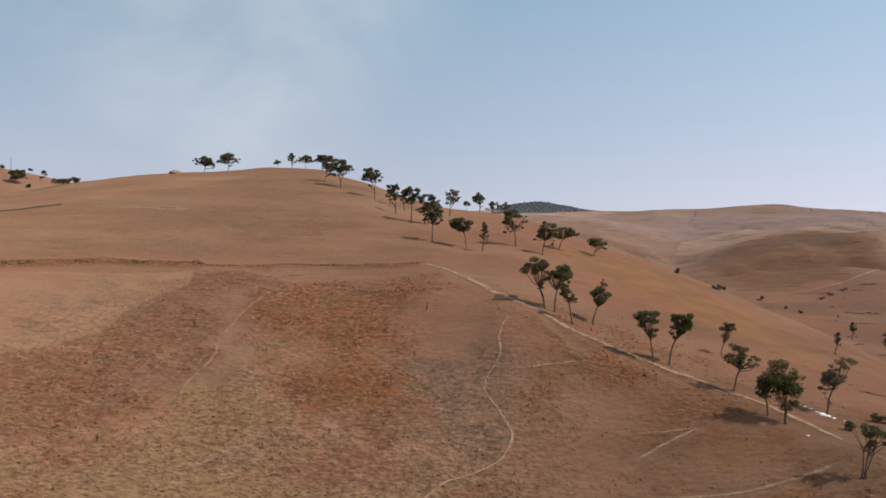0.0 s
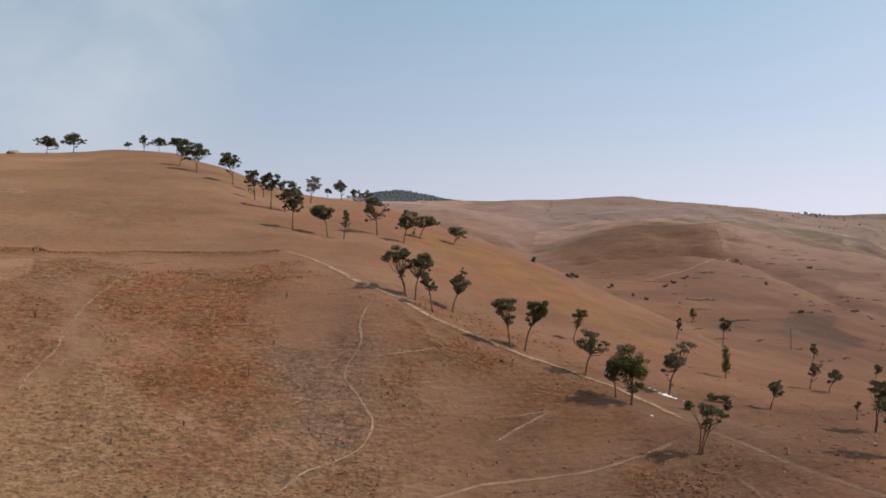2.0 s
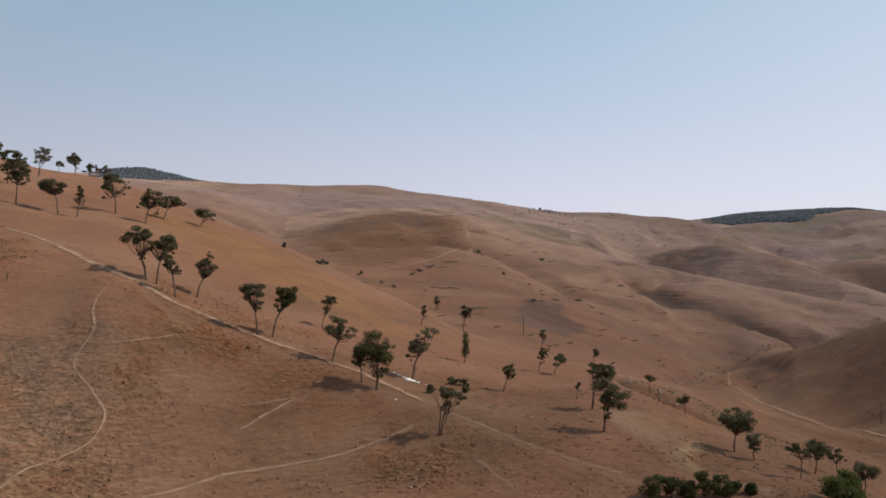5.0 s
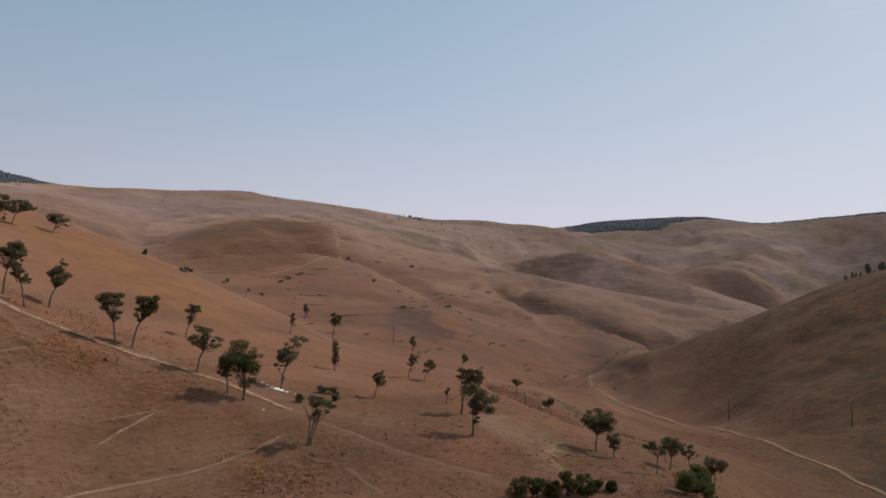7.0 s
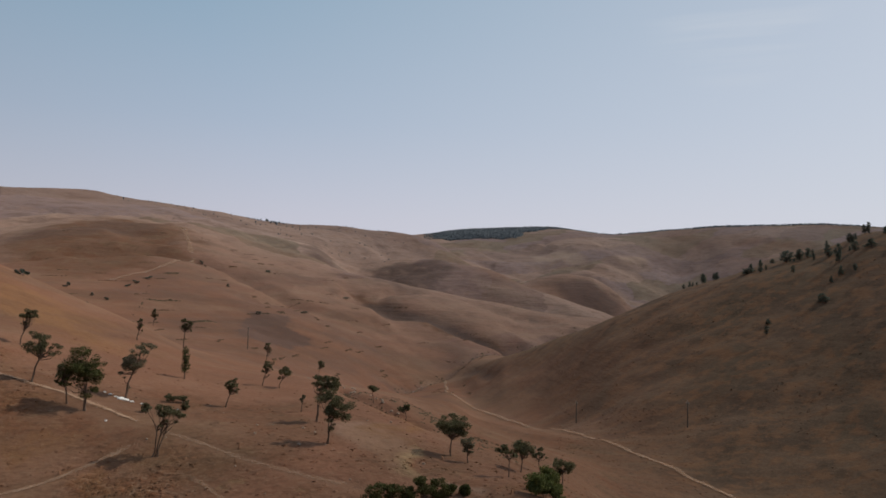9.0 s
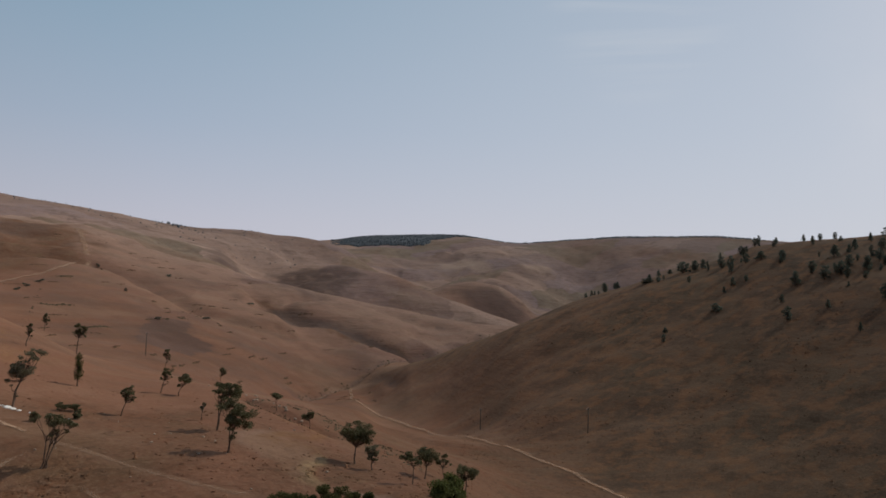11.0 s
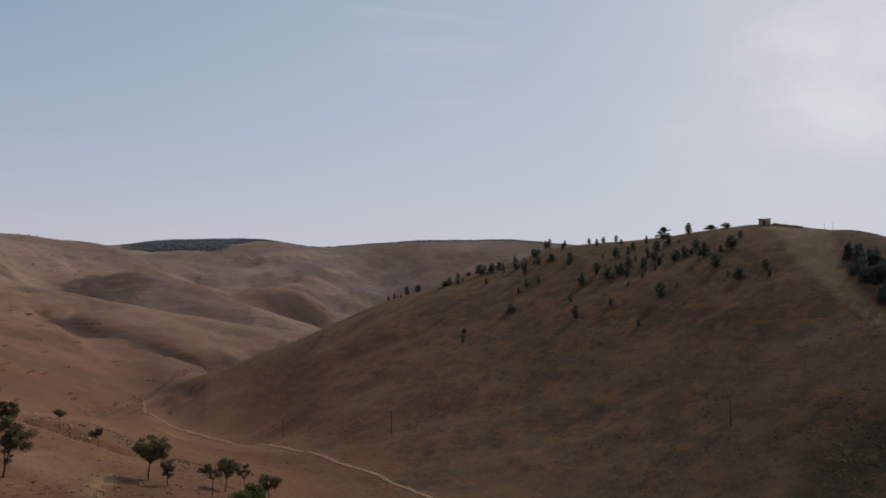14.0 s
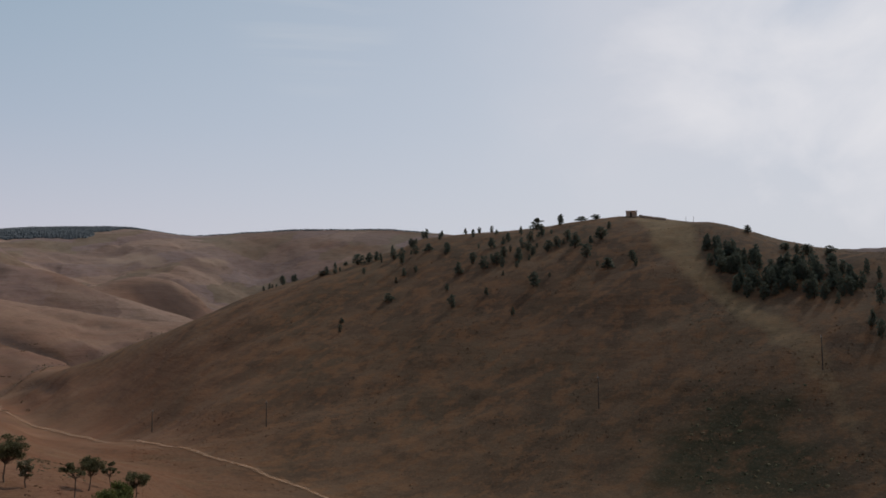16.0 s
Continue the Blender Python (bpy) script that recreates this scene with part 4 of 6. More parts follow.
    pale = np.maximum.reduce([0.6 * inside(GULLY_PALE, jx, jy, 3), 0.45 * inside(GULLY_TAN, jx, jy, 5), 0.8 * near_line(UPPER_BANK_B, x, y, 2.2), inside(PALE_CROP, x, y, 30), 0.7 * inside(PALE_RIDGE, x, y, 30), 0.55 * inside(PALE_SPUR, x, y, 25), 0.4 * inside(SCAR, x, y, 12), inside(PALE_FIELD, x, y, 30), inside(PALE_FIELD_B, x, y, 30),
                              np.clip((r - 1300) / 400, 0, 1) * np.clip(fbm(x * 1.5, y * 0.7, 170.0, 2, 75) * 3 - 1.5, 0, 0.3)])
    return np.stack([rust, straw, bare], -1), np.stack([field, gold, green], -1), np.stack([hazy_fallow, scrub, pale], -1), np.stack([weeds, across, olive], -1), np.stack([dusty, mauve, tan], -1)


def build_ground():
    bearings = np.radians(np.concatenate([np.arange(-48, 118, 0.2), np.arange(118, 312, 2.0)]))
    radii = np.concatenate([[2, 5, 9, 14, 20, 27, 35, 43], np.exp(np.arange(math.log(50), math.log(4690), 0.0105))])
    b, r = np.meshgrid(bearings, radii)
    x, y = r * np.sin(b), r * np.cos(b)
    z = np.concatenate([height(x[i], y[i])[None] for i in range(len(radii))])
    rows, cols = x.shape
    verts = np.concatenate([np.stack([x, y, z], -1).reshape(-1, 3), [[0, 0, EYE - 1.6]]]).astype(np.float32)
    i, j = np.meshgrid(np.arange(rows - 1), np.arange(cols), indexing="ij")
    k = (j + 1) % cols
    quads = np.stack([i * cols + j, i * cols + k, (i + 1) * cols + k, (i + 1) * cols + j], -1).reshape(-1, 4)
    j = np.arange(cols)
    caps = np.stack([np.full(cols, rows * cols), j, (j + 1) % cols], -1)[:, ::-1]
    loops = np.concatenate([quads.ravel(), caps.ravel()]).astype(np.int32)
    starts = np.concatenate([np.arange(len(quads)) * 4, len(quads) * 4 + np.arange(len(caps)) * 3]).astype(np.int32)
    me = bpy.data.meshes.new("ground")
    me.vertices.add(len(verts)), me.loops.add(len(loops)), me.polygons.add(len(starts))
    me.vertices.foreach_set("co", verts.ravel())
    me.loops.foreach_set("vertex_index", loops)
    me.polygons.foreach_set("loop_start", starts)
    me.update(calc_edges=True)
    me.shade_smooth()
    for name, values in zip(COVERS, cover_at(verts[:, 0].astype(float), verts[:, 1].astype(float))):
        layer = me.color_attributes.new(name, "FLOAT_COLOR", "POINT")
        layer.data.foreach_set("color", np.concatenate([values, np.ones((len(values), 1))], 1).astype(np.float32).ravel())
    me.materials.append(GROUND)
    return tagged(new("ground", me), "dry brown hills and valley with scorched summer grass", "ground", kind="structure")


build_ground()


# ------------------------------------------------------------------ paths and the valley road
def smooth_line(points, step):
    """A curve through the points, sampled every step metres."""
    p = np.array(points, float)
    p = np.vstack([2 * p[0] - p[1], p, 2 * p[-1] - p[-2]])
    out = []
    for a, b, c, d in zip(p, p[1:], p[2:], p[3:]):
        n = max(2, int(np.hypot(*(c - b)) / step))
        t = np.linspace(0, 1, n, endpoint=False)[:, None]
        out.append(0.5 * (2 * b + (c - a) * t + (2 * a - 5 * b + 4 * c - d) * t ** 2 + (3 * b - a - 3 * c + d) * t ** 3))
    return np.vstack([*out, p[-2:-1]])


def path(name, points, width, label, lift=0.12, wear=1.0, seed=5):
    line = smooth_line(points, 0.8 if width < 2 else 2.0)
    wob = np.stack([value_noise(line[:, 0] / 3, line[:, 1] / 3, seed), value_noise(line[:, 0] / 3, line[:, 1] / 3, seed + 1)], -1)
    line = line + wob * min(width, 0.8) * 0.4
    way = np.gradient(line, axis=0)
    side = np.stack([-way[:, 1], way[:, 0]], -1) / np.maximum(np.hypot(*way.T), 1e-6)[:, None]
    across = np.array([-1, -0.62, -0.2, 0.2, 0.62, 1])
    w = width * (1 + 0.35 * value_noise(line[:, 0] / 5, line[:, 1] / 5, seed + 2))
    pts = line[:, None, :] + side[:, None, :] * (across[None, :] * w[:, None] * 0.75)[..., None]
    z = height(pts[..., 0], pts[..., 1]) + lift
    n, k = z.shape
    verts = np.concatenate([pts, z[..., None]], -1).reshape(-1, 3)
    faces = [(a * k + c, a * k + c + 1, (a + 1) * k + c + 1, (a + 1) * k + c) for a in range(n - 1) for c in range(k - 1)]
    ob = mesh_object(name, verts, faces, DUST, smooth=True)
    ends = np.clip(np.minimum(np.arange(n), np.arange(n)[::-1]) / 4, 0, 1)
    value = np.array([0, 0.45, 1, 1, 0.45, 0])[None, :] * ends[:, None]
    value = np.stack([value, np.full_like(value, wear), value, np.ones_like(value)], -1)
    layer = ob.data.color_attributes.new("wear", "FLOAT_COLOR", "POINT")
    layer.data.foreach_set("color", value.astype(np.float32).ravel())
    return tagged(ob, label, "path", kind="structure")


path("path", SPINE_PATH, 1.2, "pale trodden path down the spine of the hill", wear=0.8)
path("path", GOAT_PATH, 0.34, "narrow winding goat path of pale dust", wear=0.8)
path("path", CROSS_PATH, 0.4, "thin dusty path along the contour", wear=0.7)
path("path", OLD_PATH, 0.34, "faint disused path through dry weeds", wear=0.6)
path("path", STRAW_TRAIL, 0.3, "faint trail through straw-coloured grass", wear=0.5)
path("path", STRAW_TRAIL_B, 0.3, "faint trail through straw-coloured grass", wear=0.5)
path("path", FORK_PATH, 0.24, "short faint fork of a dusty path", wear=0.6)
path("path", TREE_PATH, 0.55, "pale dust path leading to a tree", wear=0.62)
path("path", BRANCH_PATH, 0.4, "dusty path running into tree shade", wear=0.6)
path("path", THIN_PATH, 0.26, "hair-thin path in dry grass", wear=0.45)
path("path", FAINT_PATH, 0.3, "faint path across rusty grass", wear=0.65)
path("path", LOWER_PATH, 0.8, "pale path down the lower slope", wear=0.32)
path("path", BANK_PATH, 0.6, "faint path down a dry bank", wear=0.35)
tagged(path("road", ROAD, 1.8, "pale dirt road along the valley floor", 0.35, 0.5), category="road")
path("track", ROAD_SIDE, 2.0, "dusty side track joining the valley road", 0.15, 0.4)
path("track", HILL_TRACK, 4.5, "bleached bare track on the far hill", 0.4, 0.4)
path("track", RIDGE_TRACK, 2.6, "pale track along the far ridge", 0.4, 0.5)


# ------------------------------------------------------------------ trees
def tube(verts, faces, points, radii, sides=7):
    """Add a tapered limb through the points."""
    points = [np.array(p, float) for p in points]
    start = len(verts)
    for i, (p, r) in enumerate(zip(points, radii)):
        way = points[min(i + 1, len(points) - 1)] - points[max(i - 1, 0)]
        way = way / max(np.linalg.norm(way), 1e-6)
        u = np.cross(way, (0.3, 1, 0.1))
        u = u / np.linalg.norm(u)
        v = np.cross(way, u)
        for k in range(sides):
            a = 2 * math.pi * k / sides
            verts.append(p + r * (math.cos(a) * u + math.sin(a) * v))
    for i in range(len(points) - 1):
        for k in range(sides):
            a, b = start + i * sides + k, start + i * sides + (k + 1) % sides
            faces.append((a, b, b + sides, a + sides))
    faces.append(tuple(range(start + (len(points) - 1) * sides, start + len(points) * sides)))


def leaf_cards(rng, centres, radii, count, size, droop=0.5):
    """Many small bent leaves in clumps: denser near each clump's skin, thin at its rim."""
    centres, radii = np.array(centres), np.array(radii)
    share = radii[:, 0] * radii[:, 1]
    which = rng.choice(len(centres), count, p=share / share.sum())
    way = rng.normal(size=(count, 3))
    way /= np.linalg.norm(way, axis=1)[:, None]
    out = rng.uniform(0.1, 1, count) ** 0.5 * (1 + 0.35 * (rng.random(count) < 0.2) * rng.random(count))
    c = centres[which] + way * radii[which] * out[:, None]
    long = rng.normal(size=(count, 3))
    long[:, 2] -= droop * np.abs(rng.normal(size=count)) * 1.4
    long /= np.linalg.norm(long, axis=1)[:, None]
    flat = np.cross(long, rng.normal(size=(count, 3)))
    flat /= np.linalg.norm(flat, axis=1)[:, None]
    s = size * rng.uniform(0.6, 1.5, count)[:, None]
    a, b = c - long * s, c + long * s
    l, r = c - flat * s * 0.55, c + flat * s * 0.55
    verts = np.stack([a, l, b, r], 1).reshape(-1, 3)
    faces = np.arange(count * 4).reshape(-1, 4)
    return verts, faces


def tree(name, x, y, h, w, lean, seed, label, leaves=GUM_LEAF, bark=BARK, low=0.48, clumps=7, count=1500, size=0.2, trunks=1, group="", thick=1.0,
         fill=0.19, category="tree", fork=0.12, shape="umbrella", split=0.55, tiers=None):
    """A tree of height h and crown width w; its crown hangs lean metres to the side of its foot. low: where the crown begins.
    tiers: the heaps of leaves it is made of, each with its shift to the side, its bottom and top (shares of h) and its width."""
    rng = np.random.default_rng(seed)
    b = math.atan2(x, y)
    right = np.array([math.cos(b), -math.sin(b), 0])
    away = np.array([math.sin(b), math.cos(b), 0])
    root = new(name)
    root.location = (x, y, ground(x, y) - 0.05)
    tagged(root, label, category, group)
    centres, radii = [], []
    if shape == "umbrella" and tiers is None:
        side = rng.choice([-1, 1])
        tiers = [(rng.uniform(-0.08, 0.08) * w, low + 0.1, 1.0, w * rng.uniform(0.68, 0.86)), (side * w * rng.uniform(0.2, 0.32), low, low + rng.uniform(0.2, 0.34), w * rng.uniform(0.36, 0.54))]
        if h > 4.5:
            tiers.append((-side * w * rng.uniform(0.26, 0.36), low + 0.06, rng.uniform(0.72, 0.9), w * rng.uniform(0.3, 0.46)))
        if h > 4.5 and rng.random() < 0.45:
            tiers.append((rng.uniform(-0.25, 0.25) * w, low - 0.12, low + 0.06, w * rng.uniform(0.18, 0.3)))
    if tiers:
        area = [(z1 - z0) * h * tw for dx, z0, z1, tw in tiers]
        for (dx, z0, z1, tw), part_area in zip(tiers, area):
            for k in range(max(4, round(1.1 * clumps * part_area / sum(area)))):
                u = rng.normal(size=3)
                u *= rng.uniform(0.4, 0.92) / np.linalg.norm(u)
                c = right * (lean + dx + 0.5 * tw * u[0]) + away * 0.45 * tw * u[1]
                c[2] = h * ((z0 + z1) / 2 + 0.5 * (z1 - z0) * u[2])
                rr = tw * rng.uniform(0.105, 0.19) * (fill / 0.15)
                centres.append(c)
                radii.append((rr, rr, min(rr * rng.uniform(0.5, 0.8), 0.3 * (z1 - z0) * h)))
    for k in range(0 if tiers else clumps):
        up = (k + 0.5) / clumps
        a = k * 2.4 + rng.uniform(-0.5, 0.5)
        profile = math.sqrt(1 - (1.7 * up - 0.75) ** 2) if shape == "oval" else (1 - up) ** 0.7 + 0.1
        ring = w * 0.36 * profile * math.sqrt(rng.uniform(0.1, 1))
        rr = w * fill * rng.uniform(0.7, 1.2) * (0.5 + 0.5 * profile)
        c = right * (lean + ring * math.cos(a)) + away * ring * math.sin(a)
        c[2] = h * (low + (0.94 - low) * up)
        rz = min(rr * rng.uniform(0.6, 0.95), h * (1.0 - low - (0.94 - low) * up) + rr * 0.2)
        centres.append(c)
        radii.append((rr, rr, max(rz, 0.12 * rr)))
    near = math.hypot(x, y) < 170 and category == "tree"
    verts, faces, limbs = [], [], []
    for s in range(trunks):
        foot = right * (s - (trunks - 1) / 2) * (0.12 if split > 0.3 else 0.3)
        top = right * (lean * 0.85 + (s - (trunks - 1) / 2) * w * fork)
        top[2] = h * (low + 0.12)
        stem = right * lean * 0.45 * split
        stem[2] = top[2] * split
        bend = foot * 0.6 + stem + right * rng.uniform(-0.12, 0.12) + away * rng.uniform(-0.2, 0.2)
        r0 = (0.028 * h + 0.03) * thick / math.sqrt(trunks)
        pts = [foot, foot + (bend - foot) * 0.12 + (0, 0, 0.02), (foot + bend) / 2 + right * rng.uniform(-0.1, 0.1), bend, (bend + top) / 2, top]
        tube(verts, faces, pts, [r0 * 1.5, r0, r0 * 0.9, r0 * 0.78, r0 * 0.66, r0 * 0.5], 8)
        for k, c in enumerate(centres):
            if k % trunks == s:
                f = rng.uniform(0.55, 1.0)
                start = bend + (top - bend) * f if c[2] > top[2] * 0.8 else foot + (bend - foot) * rng.uniform(0.75, 1)
                mid = (start + c) / 2 + np.array([0, 0, -0.06 * h * rng.random()]) + right * rng.uniform(-0.2, 0.2)
                limb = limbs.append(([], [])) or limbs[-1] if near else (verts, faces)
                tube(*limb, [start, mid, c], [r0 * 0.5, r0 * 0.34, r0 * 0.16], 5)
    mesh_object("trunk", verts, faces, bark, root, smooth=True)
    for limb in limbs:
        mesh_object("branch", *limb, bark, root, smooth=True)
    v, f = leaf_cards(rng, centres, radii, count, size)
    crown = mesh_object("crown", v, f, leaves, root)
    return root


# foot x, y, height, crown width, lean
HILLTOP = [
    (-101.5, 357.0, 6.3, 9.4, 0.5), (-92.7, 361.9, 7.4, 8.0, 0.2), (-71.4, 362.4, 3.7, 3.4, 0.0), (-66.7, 370.5, 6.6, 3.8, 0.0), (-60.0, 365.9, 5.7, 6.4, 0.0),
    (-53.0, 367.1, 6.5, 10.4, 0.5), (-41.2, 292.2, 8.7, 5.1, 1.0), (-34.5, 282.5, 9.0, 8.3, 0.0), (-279.2, 549.1, 9.0, 12.6, 0.0), (-150.1, 331.2, 2.7, 8.2, -0.4),
    (-154.5, 351.3, 2.2, 4.6, 0.2), (-22.1, 271.6, 9.9, 6.9, -0.7), (-16.9, 265.5, 7.0, 3.5, 0.0),
]
SPINE_UPPER = [
    (-14.0, 246.8, 9.3, 4.0, -0.4), (-12.1, 260.2, 7.1, 2.8, -0.3), (-8.9, 231.1, 10.3, 5.5, 0.3), (-5.2, 232.8, 8.6, 6.5, 0.7), (-2.8, 203.5, 9.5, 5.2, 0.2),
    (5.4, 200.5, 7.6, 6.4, -1.0), (9.0, 196.7, 6.8, 2.4, 0.5), (1.9, 267.0, 8.5, 5.0, 1.0), (8.5, 318.5, 3.7, 3.4, 0.0), (13.1, 305.2, 7.5, 4.5, -0.4),
    (18.3, 314.9, 4.5, 5.5, 0.2), (21.2, 290.6, 5.2, 3.9, 0.4), (17.6, 207.1, 9.5, 6.1, -0.4), (23.3, 200.1, 7.7, 5.9, 1.1), (28.8, 212.5, 5.6, 6.0, 2.1),
    (38.5, 218.1, 4.7, 5.3, 1.7),
]
SPINE_LOWER = [
    (17.1, 144.4, 9.0, 5.2, -1.1), (18.7, 143.8, 8.4, 5.0, 0.7), (21.1, 139.9, 7.8, 3.2, -0.9), (25.2, 144.3, 8.0, 4.1, 1.3), (32.3, 131.7, 8.6, 4.2, -0.6),
    (34.9, 132.6, 8.6, 4.6, 1.8), (46.4, 142.9, 5.8, 2.7, 0.8), (41.9, 123.9, 7.3, 4.5, 1.3), (44.8, 112.7, 8.9, 6.5, -0.1), (43.5, 115.3, 6.1, 2.6, -0.4),
    (53.4, 119.6, 8.0, 4.5, 1.3), (47.4, 97.6, 6.2, 3.0, 0.9),
]
SLOPE = [
    (74.4, 162.4, 4.9, 1.5, 0.6), (180.8, 378.0, 8.2, 3.6, 0.5), (97.7, 188.1, 7.7, 4.0, 0.4), (70.4, 134.9, 5.9, 1.7, 0.1), (66.6, 114.6, 4.5, 3.0, 0.9),
    (84.2, 132.3, 4.6, 2.3, 0.9), (198.7, 309.5, 7.5, 3.4, 0.7), (86.1, 129.8, 3.8, 3.4, 1.1), (75.7, 108.1, 2.9, 1.2, 0.3), (226.6, 310.7, 6.3, 3.8, 1.1),
    (67.5, 90.3, 7.1, 3.9, 0.6), (73.6, 101.2, 6.9, 4.2, 0.7), (95.0, 114.1, 3.2, 4.2, -0.3), (91.1, 101.4, 3.2, 3.2, 0.0),
]
GULLY_TREES = [
    (82.5, 82.6, 5.8, 4.4, 0.2), (82.6, 79.4, 4.4, 2.2, 0.0), (81.8, 71.5, 4.1, 2.8, 0.1), (88.1, 74.9, 4.4, 3.4, 0.3), (96.4, 78.3, 4.0, 2.6, -0.3),
    (95.2, 73.5, 4.0, 3.4, 0.2),
]
SHRUBS = [
    (64.6, 233.3, 1.8, 2.4, 0.0), (71.1, 219.1, 1.5, 4.0, 0.0), (173.5, 465.7, 2.9, 4.6, 0.0), (213.5, 478.8, 2.1, 4.9, 0.0), (224.4, 491.9, 2.2, 5.0, 0.0),
    (236.4, 503.3, 1.7, 7.4, 0.3), (183.2, 437.5, 1.6, 2.8, 0.0), (314.2, 581.6, 3.0, 4.4, 0.0), (179.4, 446.5, 1.6, 2.6, 0.0), (288.5, 497.2, 2.2, 3.1, 0.0),
    (374.8, 581.6, 2.2, 11.1, 0.0), (264.6, 425.1, 1.6, 4.7, 1.6), (319.1, 454.9, 2.1, 5.9, 0.6), (419.8, 541.9, 2.6, 9.1, 0.7),
]
HILLSIDE = [
    (364.4, 199.1, 5.1, 2.8, 0.0), (360.2, 189.9, 4.1, 2.4, 0.0), (347.7, 169.1, 2.8, 5.7, 0.5), (346.0, 162.8, 2.5, 2.5, 0.0), (361.4, 164.5, 2.6, 2.4, 0.0),
    (354.4, 154.9, 5.7, 5.2, 0.5), (355.3, 149.7, 5.1, 3.6, 0.0), (356.6, 147.0, 4.9, 3.1, 0.0), (350.9, 136.5, 5.5, 3.3, 0.0), (339.2, 127.8, 8.2, 2.9, 0.0),
    (328.9, 123.2, 4.2, 2.1, 0.0), (347.1, 125.0, 4.9, 2.9, 0.0), (362.7, 132.5, 4.6, 2.8, 0.0), (346.9, 118.4, 3.9, 4.4, 0.0), (378.9, 130.5, 5.1, 2.1, 0.0),
    (308.8, 122.3, 3.9, 3.8, 0.0), (295.1, 136.0, 2.6, 2.2, 0.0), (364.2, 118.9, 3.6, 2.0, 0.0), (345.1, 109.4, 4.8, 2.9, 0.0), (321.7, 97.6, 6.3, 3.8, 0.0),
    (330.3, 94.0, 5.5, 3.2, 0.0), (324.9, 88.2, 5.8, 3.6, 0.0), (346.8, 90.7, 5.3, 3.6, 0.0), (327.9, 83.5, 5.9, 2.7, 0.0), (332.6, 81.6, 5.5, 3.6, 0.0),
    (331.5, 75.5, 5.9, 3.6, 0.0),
]
HILLSIDE_UPPER = [
    (296.5, 92.6, 5.6, 3.1, 0.0), (375.6, 103.5, 3.4, 2.1, 0.0), (372.4, 94.6, 2.6, 1.8, 0.0), (339.0, 73.2, 5.1, 3.2, 0.0), (307.6, 64.5, 6.3, 4.2, 0.2),
    (355.8, 70.6, 6.2, 3.4, 0.0), (337.3, 64.3, 5.0, 4.1, 0.0), (340.0, 61.7, 5.5, 3.2, 0.0), (335.1, 53.4, 7.2, 5.0, 0.0), (322.8, 46.8, 6.4, 3.9, 0.0),
    (340.1, 43.6, 5.6, 5.5, 0.0), (313.6, 38.3, 4.9, 5.5, 0.0), (318.0, 29.6, 4.6, 3.0, 0.0), (349.4, 74.2, 5.4, 2.9, 0.0), (356.8, 85.7, 4.9, 2.7, 0.0),
    (345.2, 58.0, 5.1, 3.3, 0.0), (377.9, 66.4, 5.6, 3.6, 0.0), (380.0, 57.3, 2.6, 6.1, -0.5), (381.6, 51.3, 2.5, 4.6, 0.0), (378.7, 77.7, 4.4, 5.7, 0.0),
    (349.5, -11.8, 4.0, 3.3, 0.0), (327.2, -23.3, 3.3, 3.5, 0.0), (322.8, -26.7, 4.0, 2.2, 0.0), (319.4, -30.0, 4.3, 5.6, 1.0), (314.9, -36.7, 3.8, 4.2, 0.0),
]

FAR_RIDGE = [(-298.3, 566.9, 3.4, 3.8, 0.0), (-286.3, 572.0, 3.0, 3.8, 0.0), (-287.9, 585.3, 3.9, 3.9, 0.0), (-274.8, 578.7, 5.5, 4.3, 0.0), (-272.7, 571.2, 2.5, 2.5, 0.0), (-271.4, 551.0, 2.5, 4.1, 0.0)]


def row_of_trees(rows, group, seed, label, special={}):
    for k, (x, y, h, w, lean) in enumerate(rows):
        far = math.hypot(x, y)
        small = h < 4.5
        how = dict(label=label(h, w), clumps=10 if small else 24 + 3 * (k % 5), low=0.4 + 0.07 * (k % 3 - 1), fill=0.19 if small else 0.14 + 0.025 * (k % 2), trunks=1 if small else 1 + (k % 4 == 3), fork=0.22, thick=0.62,
                   count=int(np.clip(4600 * w * h / 40 * (140 / far), 900, 9000)), size=0.035 + 0.0005 * far)
        how.update(special.get(k, {}))
        how["count"] = int(how["count"] * how.pop("more", 1.0))
        tree("gum_tree", x, y, h, w, lean, seed + k, group=group, **how)


def gum_label(h, w):
    if h < 4.5:
        return "small scrubby gum tree on a dry slope"
    return "slender gum tree with a flat clumped crown" if w < 0.55 * h else "gum tree with a wide umbrella crown"


SPARSE = dict(leaves=PALE_LEAF, more=0.6, label="thin dusty gum tree with sparse pale leaves")
row_of_trees([(x, y, h * 1.06, w * 1.15, lean) for x, y, h, w, lean in HILLTOP], "trees on the hilltop", 100, gum_label, {8: dict(low=0.3, trunks=2, thick=0.9), 9: dict(low=0.15), 10: dict(low=0.15)})
row_of_trees(FAR_RIDGE, "trees on the ridge behind the hilltop", 150, gum_label, {5: dict(low=0.1)})
row_of_trees([(x, y, h * 1.04, w * 1.12, lean) for x, y, h, w, lean in SPINE_UPPER], "trees down the spine of the hill", 200, gum_label, {7: SPARSE, 10: dict(low=0.25), 11: SPARSE, 6: dict(low=0.35)})
